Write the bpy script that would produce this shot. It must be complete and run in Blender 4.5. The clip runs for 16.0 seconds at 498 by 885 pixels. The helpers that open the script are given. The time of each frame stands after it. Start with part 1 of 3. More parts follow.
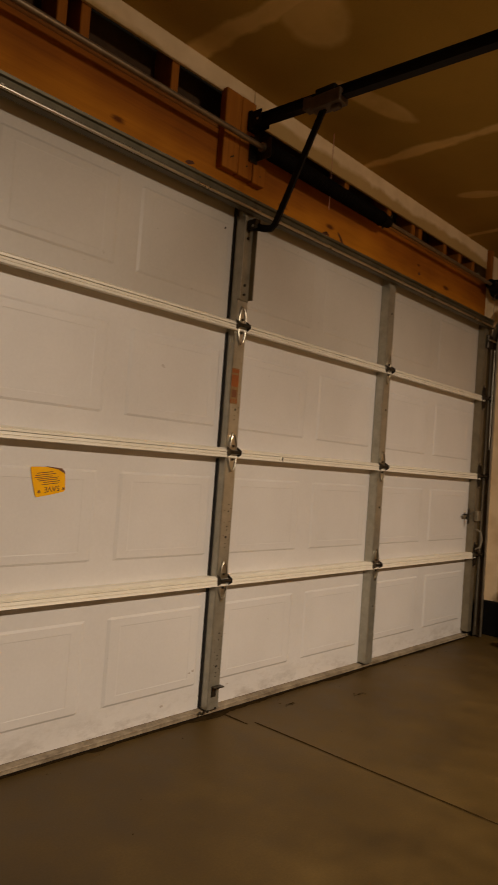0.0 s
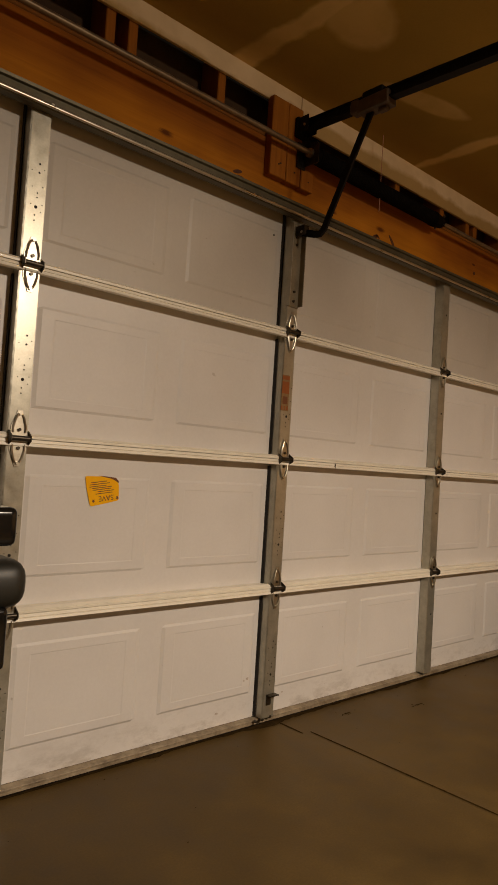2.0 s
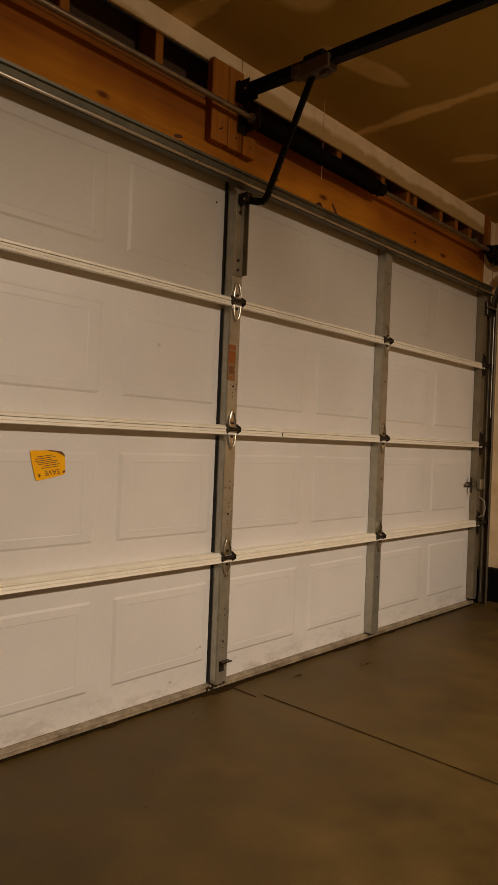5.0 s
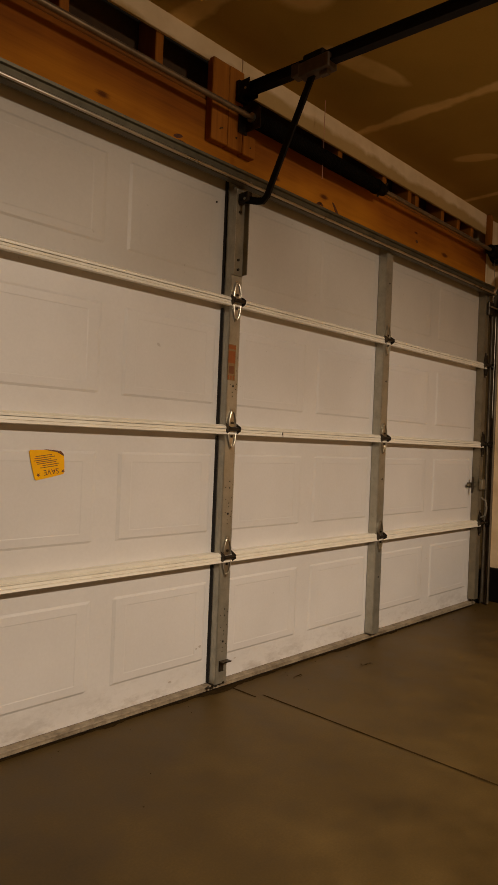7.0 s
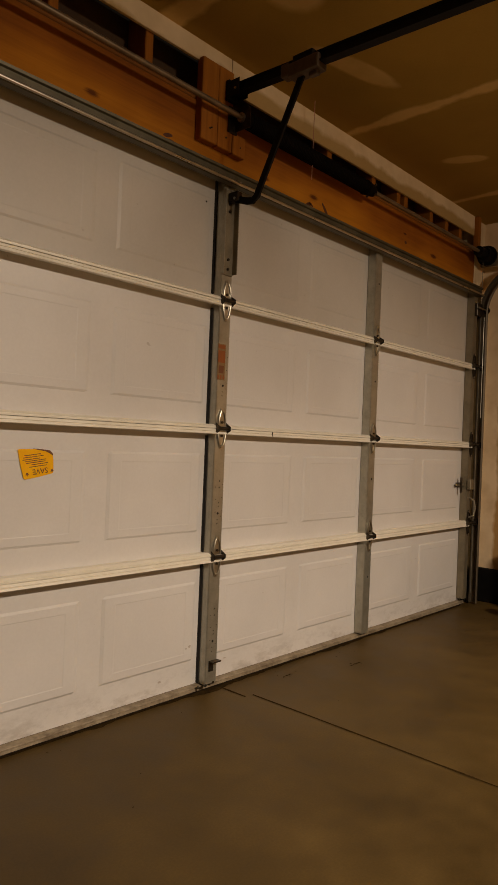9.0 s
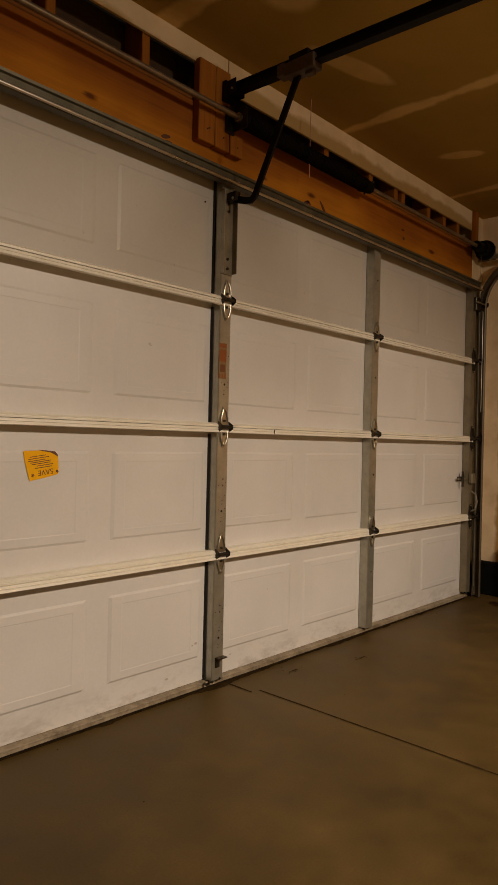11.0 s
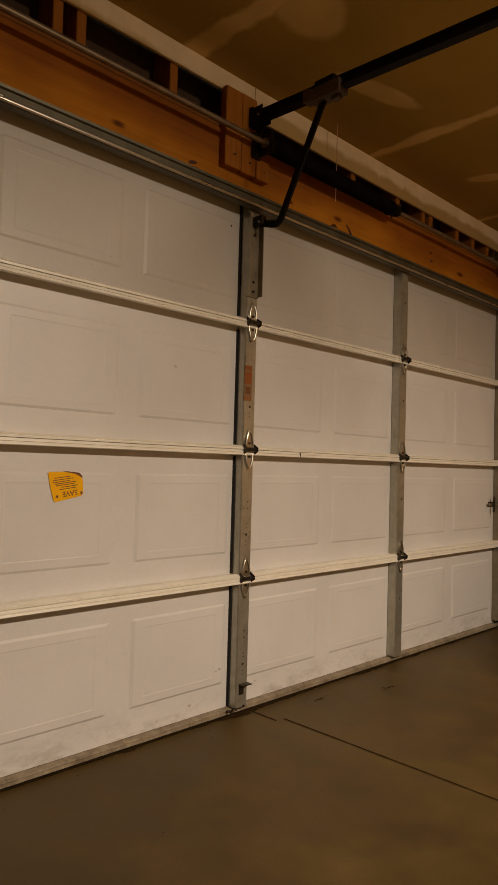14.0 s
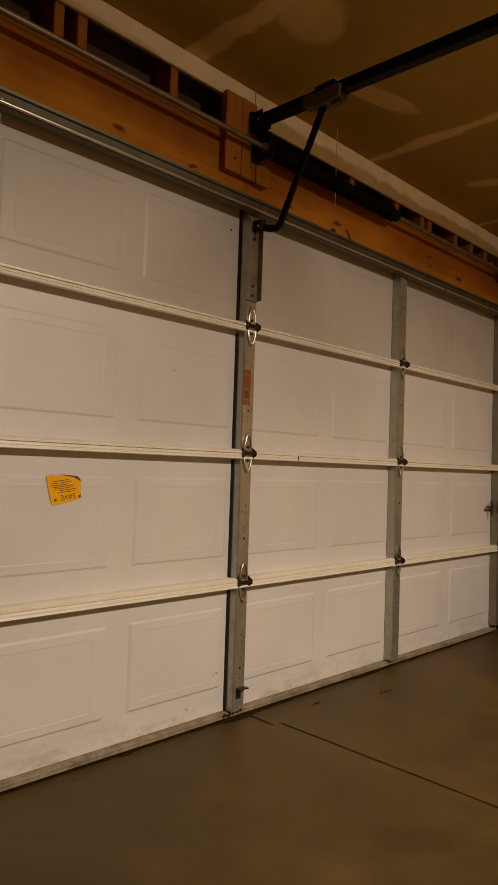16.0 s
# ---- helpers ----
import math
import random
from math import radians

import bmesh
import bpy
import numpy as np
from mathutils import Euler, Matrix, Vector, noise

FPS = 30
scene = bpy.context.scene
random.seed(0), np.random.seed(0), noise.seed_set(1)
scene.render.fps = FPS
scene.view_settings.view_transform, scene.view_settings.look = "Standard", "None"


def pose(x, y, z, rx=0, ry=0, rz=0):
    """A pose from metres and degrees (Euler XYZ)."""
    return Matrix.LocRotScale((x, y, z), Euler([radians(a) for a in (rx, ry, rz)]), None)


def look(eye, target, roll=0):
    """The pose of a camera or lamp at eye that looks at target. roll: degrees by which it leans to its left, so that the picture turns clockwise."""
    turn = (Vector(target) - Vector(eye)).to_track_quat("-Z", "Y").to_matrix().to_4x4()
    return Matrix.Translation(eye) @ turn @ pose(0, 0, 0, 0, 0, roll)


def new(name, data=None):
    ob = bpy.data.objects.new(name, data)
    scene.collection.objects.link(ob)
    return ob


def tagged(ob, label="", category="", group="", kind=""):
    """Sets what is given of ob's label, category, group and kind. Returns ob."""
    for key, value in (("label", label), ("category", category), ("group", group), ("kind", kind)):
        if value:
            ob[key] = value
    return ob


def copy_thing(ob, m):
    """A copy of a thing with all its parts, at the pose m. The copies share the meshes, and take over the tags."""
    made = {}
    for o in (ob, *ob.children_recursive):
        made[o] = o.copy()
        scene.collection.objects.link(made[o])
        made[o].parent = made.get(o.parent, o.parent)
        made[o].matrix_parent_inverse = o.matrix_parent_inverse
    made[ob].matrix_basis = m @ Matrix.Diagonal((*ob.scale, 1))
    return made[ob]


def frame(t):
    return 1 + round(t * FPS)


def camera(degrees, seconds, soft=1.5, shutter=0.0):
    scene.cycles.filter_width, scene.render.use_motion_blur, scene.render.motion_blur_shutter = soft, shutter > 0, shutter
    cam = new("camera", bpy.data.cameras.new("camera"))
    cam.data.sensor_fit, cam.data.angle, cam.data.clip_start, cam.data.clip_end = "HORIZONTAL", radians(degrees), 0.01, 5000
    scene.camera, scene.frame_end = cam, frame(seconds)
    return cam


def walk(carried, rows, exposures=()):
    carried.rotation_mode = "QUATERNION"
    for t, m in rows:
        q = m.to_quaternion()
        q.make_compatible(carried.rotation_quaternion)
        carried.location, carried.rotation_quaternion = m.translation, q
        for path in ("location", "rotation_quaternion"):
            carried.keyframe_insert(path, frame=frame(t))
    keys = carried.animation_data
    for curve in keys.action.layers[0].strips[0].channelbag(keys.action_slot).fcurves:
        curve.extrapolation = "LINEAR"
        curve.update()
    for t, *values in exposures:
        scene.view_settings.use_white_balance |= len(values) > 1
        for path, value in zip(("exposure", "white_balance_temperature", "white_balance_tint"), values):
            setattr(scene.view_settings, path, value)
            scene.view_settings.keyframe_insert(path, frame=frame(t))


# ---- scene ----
cam = camera(40.4, 16.0, soft=0.75, shutter=0.5)

PATH = [
    (0, (-2.028, -1.978, 1.036), (-0.563, -0.618, 1.111), 4.2),
    (0.5, (-2.007, -1.967, 1.045), (-0.615, -0.532, 1.1), 4.3),
    (1, (-2.013, -1.989, 1.052), (-0.646, -0.531, 1.122), 4.3),
    (1.5, (-2.007, -1.976, 1.046), (-0.639, -0.519, 1.117), 3.7),
    (2, (-2.012, -1.987, 1.047), (-0.665, -0.511, 1.125), 3.6),
    (2.5, (-2.013, -1.993, 1.045), (-0.68, -0.504, 1.132), 4.0),
    (3, (-2.0, -1.985, 1.037), (-0.537, -0.622, 1.053), 5.5),
    (3.5, (-2.004, -1.992, 1.027), (-0.478, -0.698, 1.021), 5.4),
    (4, (-2.04, -1.979, 1.046), (-0.518, -0.682, 1.019), 4.9),
    (4.5, (-2.016, -1.988, 1.042), (-0.549, -0.628, 1.037), 2.7),
    (4.7, (-2.016, -1.988, 1.041), (-0.55, -0.622, 1.043), 2.3),
    (7, (-2.004, -1.997, 1.04), (-0.549, -0.625, 1.042), 2.3),
    (7.5, (-2.012, -1.987, 1.041), (-0.54, -0.634, 1.029), 2.5),
    (8, (-2.003, -1.998, 1.041), (-0.539, -0.637, 1.031), 2.2),
    (8.5, (-2.01, -1.988, 1.043), (-0.528, -0.645, 1.037), 1.9),
    (9, (-2.005, -1.996, 1.033), (-0.529, -0.647, 1.04), 2.3),
    (9.2, (-2.003, -2.001, 1.037), (-0.515, -0.665, 1.033), 2.0),
    (11.3, (-2.027, -2.01, 1.032), (-0.553, -0.658, 1.033), 1.3),
    (11.5, (-2.021, -2.016, 1.027), (-0.545, -0.666, 1.03), 1.3),
    (12, (-1.993, -1.997, 1.023), (-0.544, -0.619, 1.048), 1.3),
    (12.5, (-1.998, -2.003, 1.028), (-0.556, -0.617, 1.056), 1.3),
    (13, (-2.001, -2.001, 1.028), (-0.57, -0.605, 1.056), 1.4),
    (13.5, (-2.003, -1.989, 1.029), (-0.578, -0.586, 1.066), 1.7),
    (14, (-2.0, -2.004, 1.025), (-0.587, -0.591, 1.096), 1.6),
    (14.5, (-1.997, -2.004, 1.024), (-0.589, -0.586, 1.097), 1.5),
    (15, (-1.997, -2.006, 1.025), (-0.584, -0.593, 1.098), 1.6),
    (15.5, (-2.004, -2.001, 1.031), (-0.586, -0.592, 1.103), 1.8),
    (16, (-2.003, -2.003, 1.033), (-0.585, -0.594, 1.11), 1.9),
]
walk(cam, [(t, look(e, a, r)) for t, e, a, r in PATH])

# ---- world, light, exposure ----
world = bpy.data.worlds.new("world")
scene.world = world
world.use_nodes = True
world.node_tree.nodes["Background"].inputs[0].default_value = (0.02, 0.014, 0.008, 1)
world.node_tree.nodes["Background"].inputs[1].default_value = 0.2
scene.view_settings.exposure = 0.0

# ceiling fixture: an open-bottomed shade throws most light down, its frosted side a little outward
LAMP_AT = (-0.02, -3.65)
LAMP_COLOUR = (1.0, 0.82, 0.635)
shade = bpy.data.lights.new("fixture_opening", "AREA")
shade.shape, shade.size, shade.energy, shade.color = "DISK", 0.26, 176, LAMP_COLOUR
new("fixture_opening", shade).matrix_world = pose(*LAMP_AT, 2.50)
glow = bpy.data.lights.new("fixture_side", "POINT")
glow.energy, glow.color, glow.shadow_soft_size = 64, LAMP_COLOUR, 0.10
new("fixture_side", glow).matrix_world = pose(*LAMP_AT, 2.53)


# ---- materials ----
def nodes_of(name):
    m = bpy.data.materials.new(name)
    m.use_nodes = True
    nt = m.node_tree
    return m, nt, nt.nodes["Principled BSDF"]


def mapped(nt, scale=(1, 1, 1), space="Object"):
    tc = nt.nodes.new("ShaderNodeTexCoord")
    mp = nt.nodes.new("ShaderNodeMapping")
    mp.inputs["Scale"].default_value = scale
    nt.links.new(tc.outputs[space], mp.inputs["Vector"])
    return mp.outputs[0]


def tex_noise(nt, vec, scale, detail=4.0, rough=0.55):
    n = nt.nodes.new("ShaderNodeTexNoise")
    n.inputs["Scale"].default_value = scale
    n.inputs["Detail"].default_value = detail
    n.inputs["Roughness"].default_value = rough
    nt.links.new(vec, n.inputs["Vector"])
    return n.outputs["Fac"]


def ramp(nt, fac, stops):
    r = nt.nodes.new("ShaderNodeValToRGB")
    e = r.color_ramp.elements
    while len(e) < len(stops):
        e.new(0.5)
    for i, (p, c) in enumerate(stops):
        e[i].position = p
        e[i].color = (*c, 1) if len(c) == 3 else c
    nt.links.new(fac, r.inputs[0])
    return r.outputs[0]


def mix(nt, fac, a, b, mode="MIX"):
    n = nt.nodes.new("ShaderNodeMix")
    n.data_type, n.blend_type = "RGBA", mode
    if isinstance(fac, (int, float)):
        n.inputs[0].default_value = fac
    else:
        nt.links.new(fac, n.inputs[0])
    for sock, v in ((n.inputs[6], a), (n.inputs[7], b)):
        if isinstance(v, tuple):
            sock.default_value = (*v, 1)
        else:
            nt.links.new(v, sock)
    return n.outputs[2]


def calc(nt, op, a, b=0.0, c=None):
    n = nt.nodes.new("ShaderNodeMath")
    n.operation = op
    for i, v in enumerate((a, b, c)):
        if v is None:
            continue
        if isinstance(v, (int, float)):
            n.inputs[i].default_value = v
        else:
            nt.links.new(v, n.inputs[i])
    return n.outputs[0]


def bump(nt, bsdf, height, strength=0.2, dist=0.002):
    b = nt.nodes.new("ShaderNodeBump")
    b.inputs["Strength"].default_value = strength
    b.inputs["Distance"].default_value = dist
    nt.links.new(height, b.inputs["Height"])
    nt.links.new(b.outputs[0], bsdf.inputs["Normal"])


def surface(name, dark, light, scale=8.0, fine=120.0, rough=0.6, metal=0.0, bumps=0.15, dist=0.001, stretch=(1, 1, 1), spec=0.5):
    """A plain surface with broad blotches and fine grain."""
    m, nt, bsdf = nodes_of(name)
    v = mapped(nt, stretch)
    broad = tex_noise(nt, v, scale)
    grain = tex_noise(nt, v, fine, 3.0)
    both = calc(nt, "ADD", calc(nt, "MULTIPLY", broad, 0.7), calc(nt, "MULTIPLY", grain, 0.3))
    col = ramp(nt, both, ((0.32, dark), (0.68, light)))
    nt.links.new(col, bsdf.inputs["Base Color"])
    rr = calc(nt, "ADD", calc(nt, "MULTIPLY", broad, 0.2), rough - 0.1)
    nt.links.new(rr, bsdf.inputs["Roughness"])
    bsdf.inputs["Metallic"].default_value = metal
    bsdf.inputs["Specular IOR Level"].default_value = spec
    bump(nt, bsdf, both, bumps, dist)
    return m


def wood(name, dark, light, knots=0.6, axis=0, rough=0.7, lit_low=None):
    """Softwood with grain along one axis and scattered dark knots."""
    m, nt, bsdf = nodes_of(name)
    st = [14.0, 14.0, 14.0]
    st[axis] = 0.7
    v = mapped(nt, tuple(st))
    grain = tex_noise(nt, v, 3.0, 6.0, 0.65)
    st2 = [55.0, 55.0, 55.0]
    st2[axis] = 1.2
    fine = tex_noise(nt, mapped(nt, tuple(st2)), 3.0, 3.0)
    blot = tex_noise(nt, mapped(nt), 1.6, 3.0)
    f = calc(nt, "ADD", calc(nt, "MULTIPLY", grain, 0.32), calc(nt, "ADD", calc(nt, "MULTIPLY", fine, 0.12), calc(nt, "MULTIPLY", blot, 0.56)))
    col = ramp(nt, f, ((0.38, dark), (0.62, light)))
    if lit_low:
        # lower edge painted paler as if lit, with an uneven border along the grain
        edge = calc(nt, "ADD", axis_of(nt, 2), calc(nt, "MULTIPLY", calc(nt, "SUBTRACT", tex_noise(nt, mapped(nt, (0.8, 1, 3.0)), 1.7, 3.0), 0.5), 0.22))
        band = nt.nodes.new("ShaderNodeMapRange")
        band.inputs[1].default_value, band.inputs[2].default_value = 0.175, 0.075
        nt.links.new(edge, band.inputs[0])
        col = mix(nt, band.outputs[0], col, ramp(nt, f, ((0.38, lit_low[0]), (0.62, lit_low[1]))))
    st3 = [3.1, 0.0, 8.0] if axis == 0 else [11.0, 0.0, 5.0]
    vor = nt.nodes.new("ShaderNodeTexVoronoi")
    vor.inputs["Scale"].default_value = 1.0
    vor.inputs["Randomness"].default_value = 1.0
    vor.voronoi_dimensions = "2D"
    flat = nt.nodes.new("ShaderNodeCombineXYZ")
    nt.links.new(calc(nt, "MULTIPLY", axis_of(nt, 0), st3[0]), flat.inputs[0])
    nt.links.new(calc(nt, "MULTIPLY", axis_of(nt, 2), st3[2]), flat.inputs[1])
    nt.links.new(flat.outputs[0], vor.inputs["Vector"])
    wob = calc(nt, "ADD", vor.outputs["Distance"], calc(nt, "MULTIPLY", calc(nt, "SUBTRACT", grain, 0.5), 0.22))
    seed = nt.nodes.new("ShaderNodeSeparateColor")
    nt.links.new(vor.outputs["Color"], seed.inputs[0])
    wob = calc(nt, "DIVIDE", wob, calc(nt, "ADD", calc(nt, "MULTIPLY", seed.outputs[1], 0.95), 0.25))
    k = ramp(nt, wob, ((0.06, (1, 1, 1)), (0.14, (0, 0, 0))))
    some = calc(nt, "GREATER_THAN", seed.outputs[0], 1.0 - knots)
    kf = calc(nt, "MULTIPLY", k, some)
    col = mix(nt, calc(nt, "MULTIPLY", kf, 0.85), col, (dark[0] * 0.32, dark[1] * 0.16, dark[2] * 0.1))
    nt.links.new(col, bsdf.inputs["Base Color"])
    bsdf.inputs["Roughness"].default_value = rough
    bsdf.inputs["Specular IOR Level"].default_value = 0.25
    bump(nt, bsdf, f, 0.25, 0.002)
    return m


def axis_of(nt, which, space="Object"):
    tc = nt.nodes.new("ShaderNodeTexCoord")
    s = nt.nodes.new("ShaderNodeSeparateXYZ")
    nt.links.new(tc.outputs[space], s.inputs[0])
    return s.outputs[which]


def drywall(name, paper_dark, paper_light, mud, bands, blobs=()):
    """Unpainted gypsum board: brown paper, joint compound smeared over the joints. bands: (axis, place, half width); blobs: (centre, radii)."""
    m, nt, bsdf = nodes_of(name)
    v = mapped(nt)
    wob = calc(nt, "MULTIPLY", calc(nt, "SUBTRACT", tex_noise(nt, v, 3.2, 4.0), 0.5), 0.10)
    wob2 = calc(nt, "MULTIPLY", calc(nt, "SUBTRACT", tex_noise(nt, v, 14.0, 3.0), 0.5), 0.03)
    w = calc(nt, "ADD", wob, wob2)
    total = None
    for ax, place, half in bands:
        d = calc(nt, "ABSOLUTE", calc(nt, "SUBTRACT", axis_of(nt, ax), place))
        e = calc(nt, "ADD", calc(nt, "SUBTRACT", d, half), w)
        soft = nt.nodes.new("ShaderNodeMapRange")
        soft.inputs[1].default_value, soft.inputs[2].default_value = 0.012, -0.012
        nt.links.new(e, soft.inputs[0])
        total = soft.outputs[0] if total is None else calc(nt, "MAXIMUM", total, soft.outputs[0])
    for (cx, cy, cz), (rx, ry, rz), turn in blobs:
        mp = nt.nodes.new("ShaderNodeMapping")
        mp.vector_type = "TEXTURE"
        mp.inputs["Location"].default_value = (cx, cy, cz)
        mp.inputs["Rotation"].default_value = (0, 0, radians(turn))
        mp.inputs["Scale"].default_value = (rx, ry, rz)
        tc = nt.nodes.new("ShaderNodeTexCoord")
        nt.links.new(tc.outputs["Object"], mp.inputs[0])
        ln = nt.nodes.new("ShaderNodeVectorMath")
        ln.operation = "LENGTH"
        nt.links.new(mp.outputs[0], ln.inputs[0])
        e = calc(nt, "ADD", ln.outputs["Value"], calc(nt, "MULTIPLY", w, 5.0))
        soft = nt.nodes.new("ShaderNodeMapRange")
        soft.inputs[1].default_value, soft.inputs[2].default_value = 1.12, 0.85
        soft.inputs[4].default_value = 0.75
        nt.links.new(e, soft.inputs[0])
        total = soft.outputs[0] if total is None else calc(nt, "MAXIMUM", total, soft.outputs[0])
    blot = tex_noise(nt, v, 1.3, 4.0)
    fine = tex_noise(nt, v, 160.0, 2.0)
    paper = ramp(nt, calc(nt, "ADD", calc(nt, "MULTIPLY", blot, 0.8), calc(nt, "MULTIPLY", fine, 0.2)), ((0.3, paper_dark), (0.7, paper_light)))
    thin = calc(nt, "MULTIPLY", total, ramp(nt, tex_noise(nt, v, 6.0, 4.0), ((0.25, (0.55, 0.55, 0.55)), (0.6, (1, 1, 1)))))
    nt.links.new(mix(nt, thin, paper, mud), bsdf.inputs["Base Color"])
    bsdf.inputs["Roughness"].default_value = 0.9
    bsdf.inputs["Specular IOR Level"].default_value = 0.25
    bump(nt, bsdf, calc(nt, "ADD", calc(nt, "MULTIPLY", total, 0.6), calc(nt, "MULTIPLY", fine, 0.1)), 0.3, 0.002)
    return m


def painted_steel(name, dark, light):
    """White baked enamel with faint oil-canning, dust, and grime where the foot of the door gathers dirt."""
    m, nt, bsdf = nodes_of(name)
    v = mapped(nt)
    blot = tex_noise(nt, v, 2.2, 4.0)
    fine = tex_noise(nt, v, 90.0, 3.0)
    col = ramp(nt, calc(nt, "ADD", calc(nt, "MULTIPLY", blot, 0.75), calc(nt, "MULTIPLY", fine, 0.25)), ((0.3, dark), (0.7, light)))
    z = axis_of(nt, 2)
    low = nt.nodes.new("ShaderNodeMapRange")
    low.inputs[1].default_value, low.inputs[2].default_value = 0.16, 0.03
    nt.links.new(z, low.inputs[0])
    spots = ramp(nt, tex_noise(nt, mapped(nt, (1.0, 1.0, 2.2)), 9.0, 6.0, 0.7), ((0.47, (0, 0, 0)), (0.66, (1, 1, 1))))
    col = mix(nt, calc(nt, "MULTIPLY", calc(nt, "MULTIPLY", low.outputs[0], spots), 0.4), col, (0.24, 0.19, 0.14))
    specks = ramp(nt, tex_noise(nt, v, 26.0, 2.0), ((0.755, (0, 0, 0)), (0.78, (1, 1, 1))))
    col = mix(nt, calc(nt, "MULTIPLY", specks, 0.35), col, (0.3, 0.24, 0.18))
    nt.links.new(col, bsdf.inputs["Base Color"])
    bsdf.inputs["Roughness"].default_value = 0.42
    bsdf.inputs["Specular IOR Level"].default_value = 0.35
    pebble = tex_noise(nt, mapped(nt, (1.0, 1.0, 0.45)), 210.0, 2.0)
    bump(nt, bsdf, calc(nt, "ADD", calc(nt, "MULTIPLY", tex_noise(nt, v, 2.4, 2.0), 3.2), calc(nt, "MULTIPLY", pebble, 0.12)), 0.14, 0.006)
    return m


def concrete(name):
    m, nt, bsdf = nodes_of(name)
    v = mapped(nt)
    blot = tex_noise(nt, v, 1.1, 5.0)
    mid = tex_noise(nt, v, 6.0, 5.0, 0.6)
    fine = tex_noise(nt, v, 140.0, 3.0)
    f = calc(nt, "ADD", calc(nt, "MULTIPLY", blot, 0.5), calc(nt, "ADD", calc(nt, "MULTIPLY", mid, 0.35), calc(nt, "MULTIPLY", fine, 0.15)))
    col = ramp(nt, f, ((0.34, (0.048, 0.0275, 0.0056)), (0.5, (0.085, 0.0505, 0.0118)), (0.66, (0.136, 0.084, 0.023))))
    dark = ramp(nt, tex_noise(nt, v, 4.3, 3.0), ((0.66, (0, 0, 0)), (0.74, (1, 1, 1))))
    col = mix(nt, calc(nt, "MULTIPLY", dark, 0.35), col, (0.060, 0.034, 0.009))
    nt.links.new(col, bsdf.inputs["Base Color"])
    bsdf.inputs["Specular IOR Level"].default_value = 0.3
    nt.links.new(calc(nt, "ADD", calc(nt, "MULTIPLY", mid, 0.35), 0.35), bsdf.inputs["Roughness"])
    bump(nt, bsdf, calc(nt, "ADD", calc(nt, "MULTIPLY", fine, 0.5), mid), 0.12, 0.002)
    return m


def plain(name, colour, rough=0.5, metal=0.0):
    return surface(name, tuple(c * 0.82 for c in colour), tuple(min(1.0, c * 1.15) for c in colour), 12.0, 150.0, rough, metal, 0.08, 0.0006)


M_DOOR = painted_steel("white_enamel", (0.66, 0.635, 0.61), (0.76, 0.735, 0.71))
# darker, greyer base colours, for the top section only
M_DOOR_GREY = painted_steel("darker_grey_white_enamel", (0.50, 0.465, 0.415), (0.585, 0.545, 0.49))
M_RAIL = surface("cream_enamel", (0.80, 0.75, 0.63), (0.90, 0.86, 0.75), 9, 110, 0.40, 0, 0.1)
M_GALV = surface("galvanised_steel", (0.35, 0.332, 0.27), (0.50, 0.478, 0.40), 22, 160, 0.33, 0.68, 0.12, 0.0008)
M_GALV_DULL = surface("weathered_galvanised_steel", (0.20, 0.17, 0.115), (0.31, 0.265, 0.185), 14, 160, 0.42, 0.55, 0.15, 0.0008)
M_SHAFT = surface("dull_brownish_tube_steel", (0.15, 0.105, 0.062), (0.29, 0.215, 0.135), 9, 90, 0.45, 0.6, 0.12)
# the strut's rolled lip is coloured bright for its highlight
M_LIP = surface("highlight_rolled_edge", (0.52, 0.48, 0.41), (0.66, 0.62, 0.54), 6, 40, 0.3, 1.0, 0.01, 0.0002)
M_TRACK = surface("oiled_galvanised_track", (0.10, 0.078, 0.05), (0.18, 0.145, 0.10), 12, 120, 0.45, 0.5, 0.1)
# the strut's colour is darkened for the dark room its metal mirrors
M_STRUT = surface("dark_reflection_strut", (0.075, 0.066, 0.040), (0.14, 0.122, 0.078), 14, 160, 0.5, 0.6, 0.15, 0.0008)
M_ZINC = surface("bright_zinc", (0.42, 0.385, 0.31), (0.60, 0.56, 0.47), 30, 200, 0.36, 1.0, 0.08, 0.0005)
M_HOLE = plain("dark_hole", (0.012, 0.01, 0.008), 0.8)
M_BLACK = surface("black_painted_steel", (0.004, 0.0035, 0.003), (0.010, 0.008, 0.006), 14, 120, 0.6, 0.0, 0.1, 0.001, (1, 1, 1), 0.14)
M_SPRING = surface("oiled_black_spring_steel", (0.003, 0.0022, 0.0015), (0.008, 0.0055, 0.0035), 20, 160, 0.75, 0.0, 0.15, 0.001, (1, 1, 1), 0.06)
M_HINGE = surface("oily_dark_steel", (0.03, 0.024, 0.018), (0.09, 0.075, 0.055), 40, 200, 0.35, 0.8, 0.15)
# the last colour pair is the beam's lit lower part, painted in
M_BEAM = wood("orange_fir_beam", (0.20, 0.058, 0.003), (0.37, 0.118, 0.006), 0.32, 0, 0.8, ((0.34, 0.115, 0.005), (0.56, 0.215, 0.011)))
M_KNOT = surface("dark_resinous_knot", (0.05, 0.012, 0.002), (0.13, 0.036, 0.004), 40, 160, 0.7, 0, 0.3)
M_PLATE = wood("brown_fir_plate", (0.17, 0.06, 0.009), (0.30, 0.115, 0.017), 0.3, 0)
M_STUD = wood("fir_upright", (0.25, 0.082, 0.006), (0.46, 0.168, 0.013), 0.35, 2)
# the shade of the open bays is put into this sheathing's colour
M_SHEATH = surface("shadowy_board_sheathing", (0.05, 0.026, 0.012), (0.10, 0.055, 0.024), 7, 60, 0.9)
M_CONCRETE = concrete("smooth_garage_concrete")
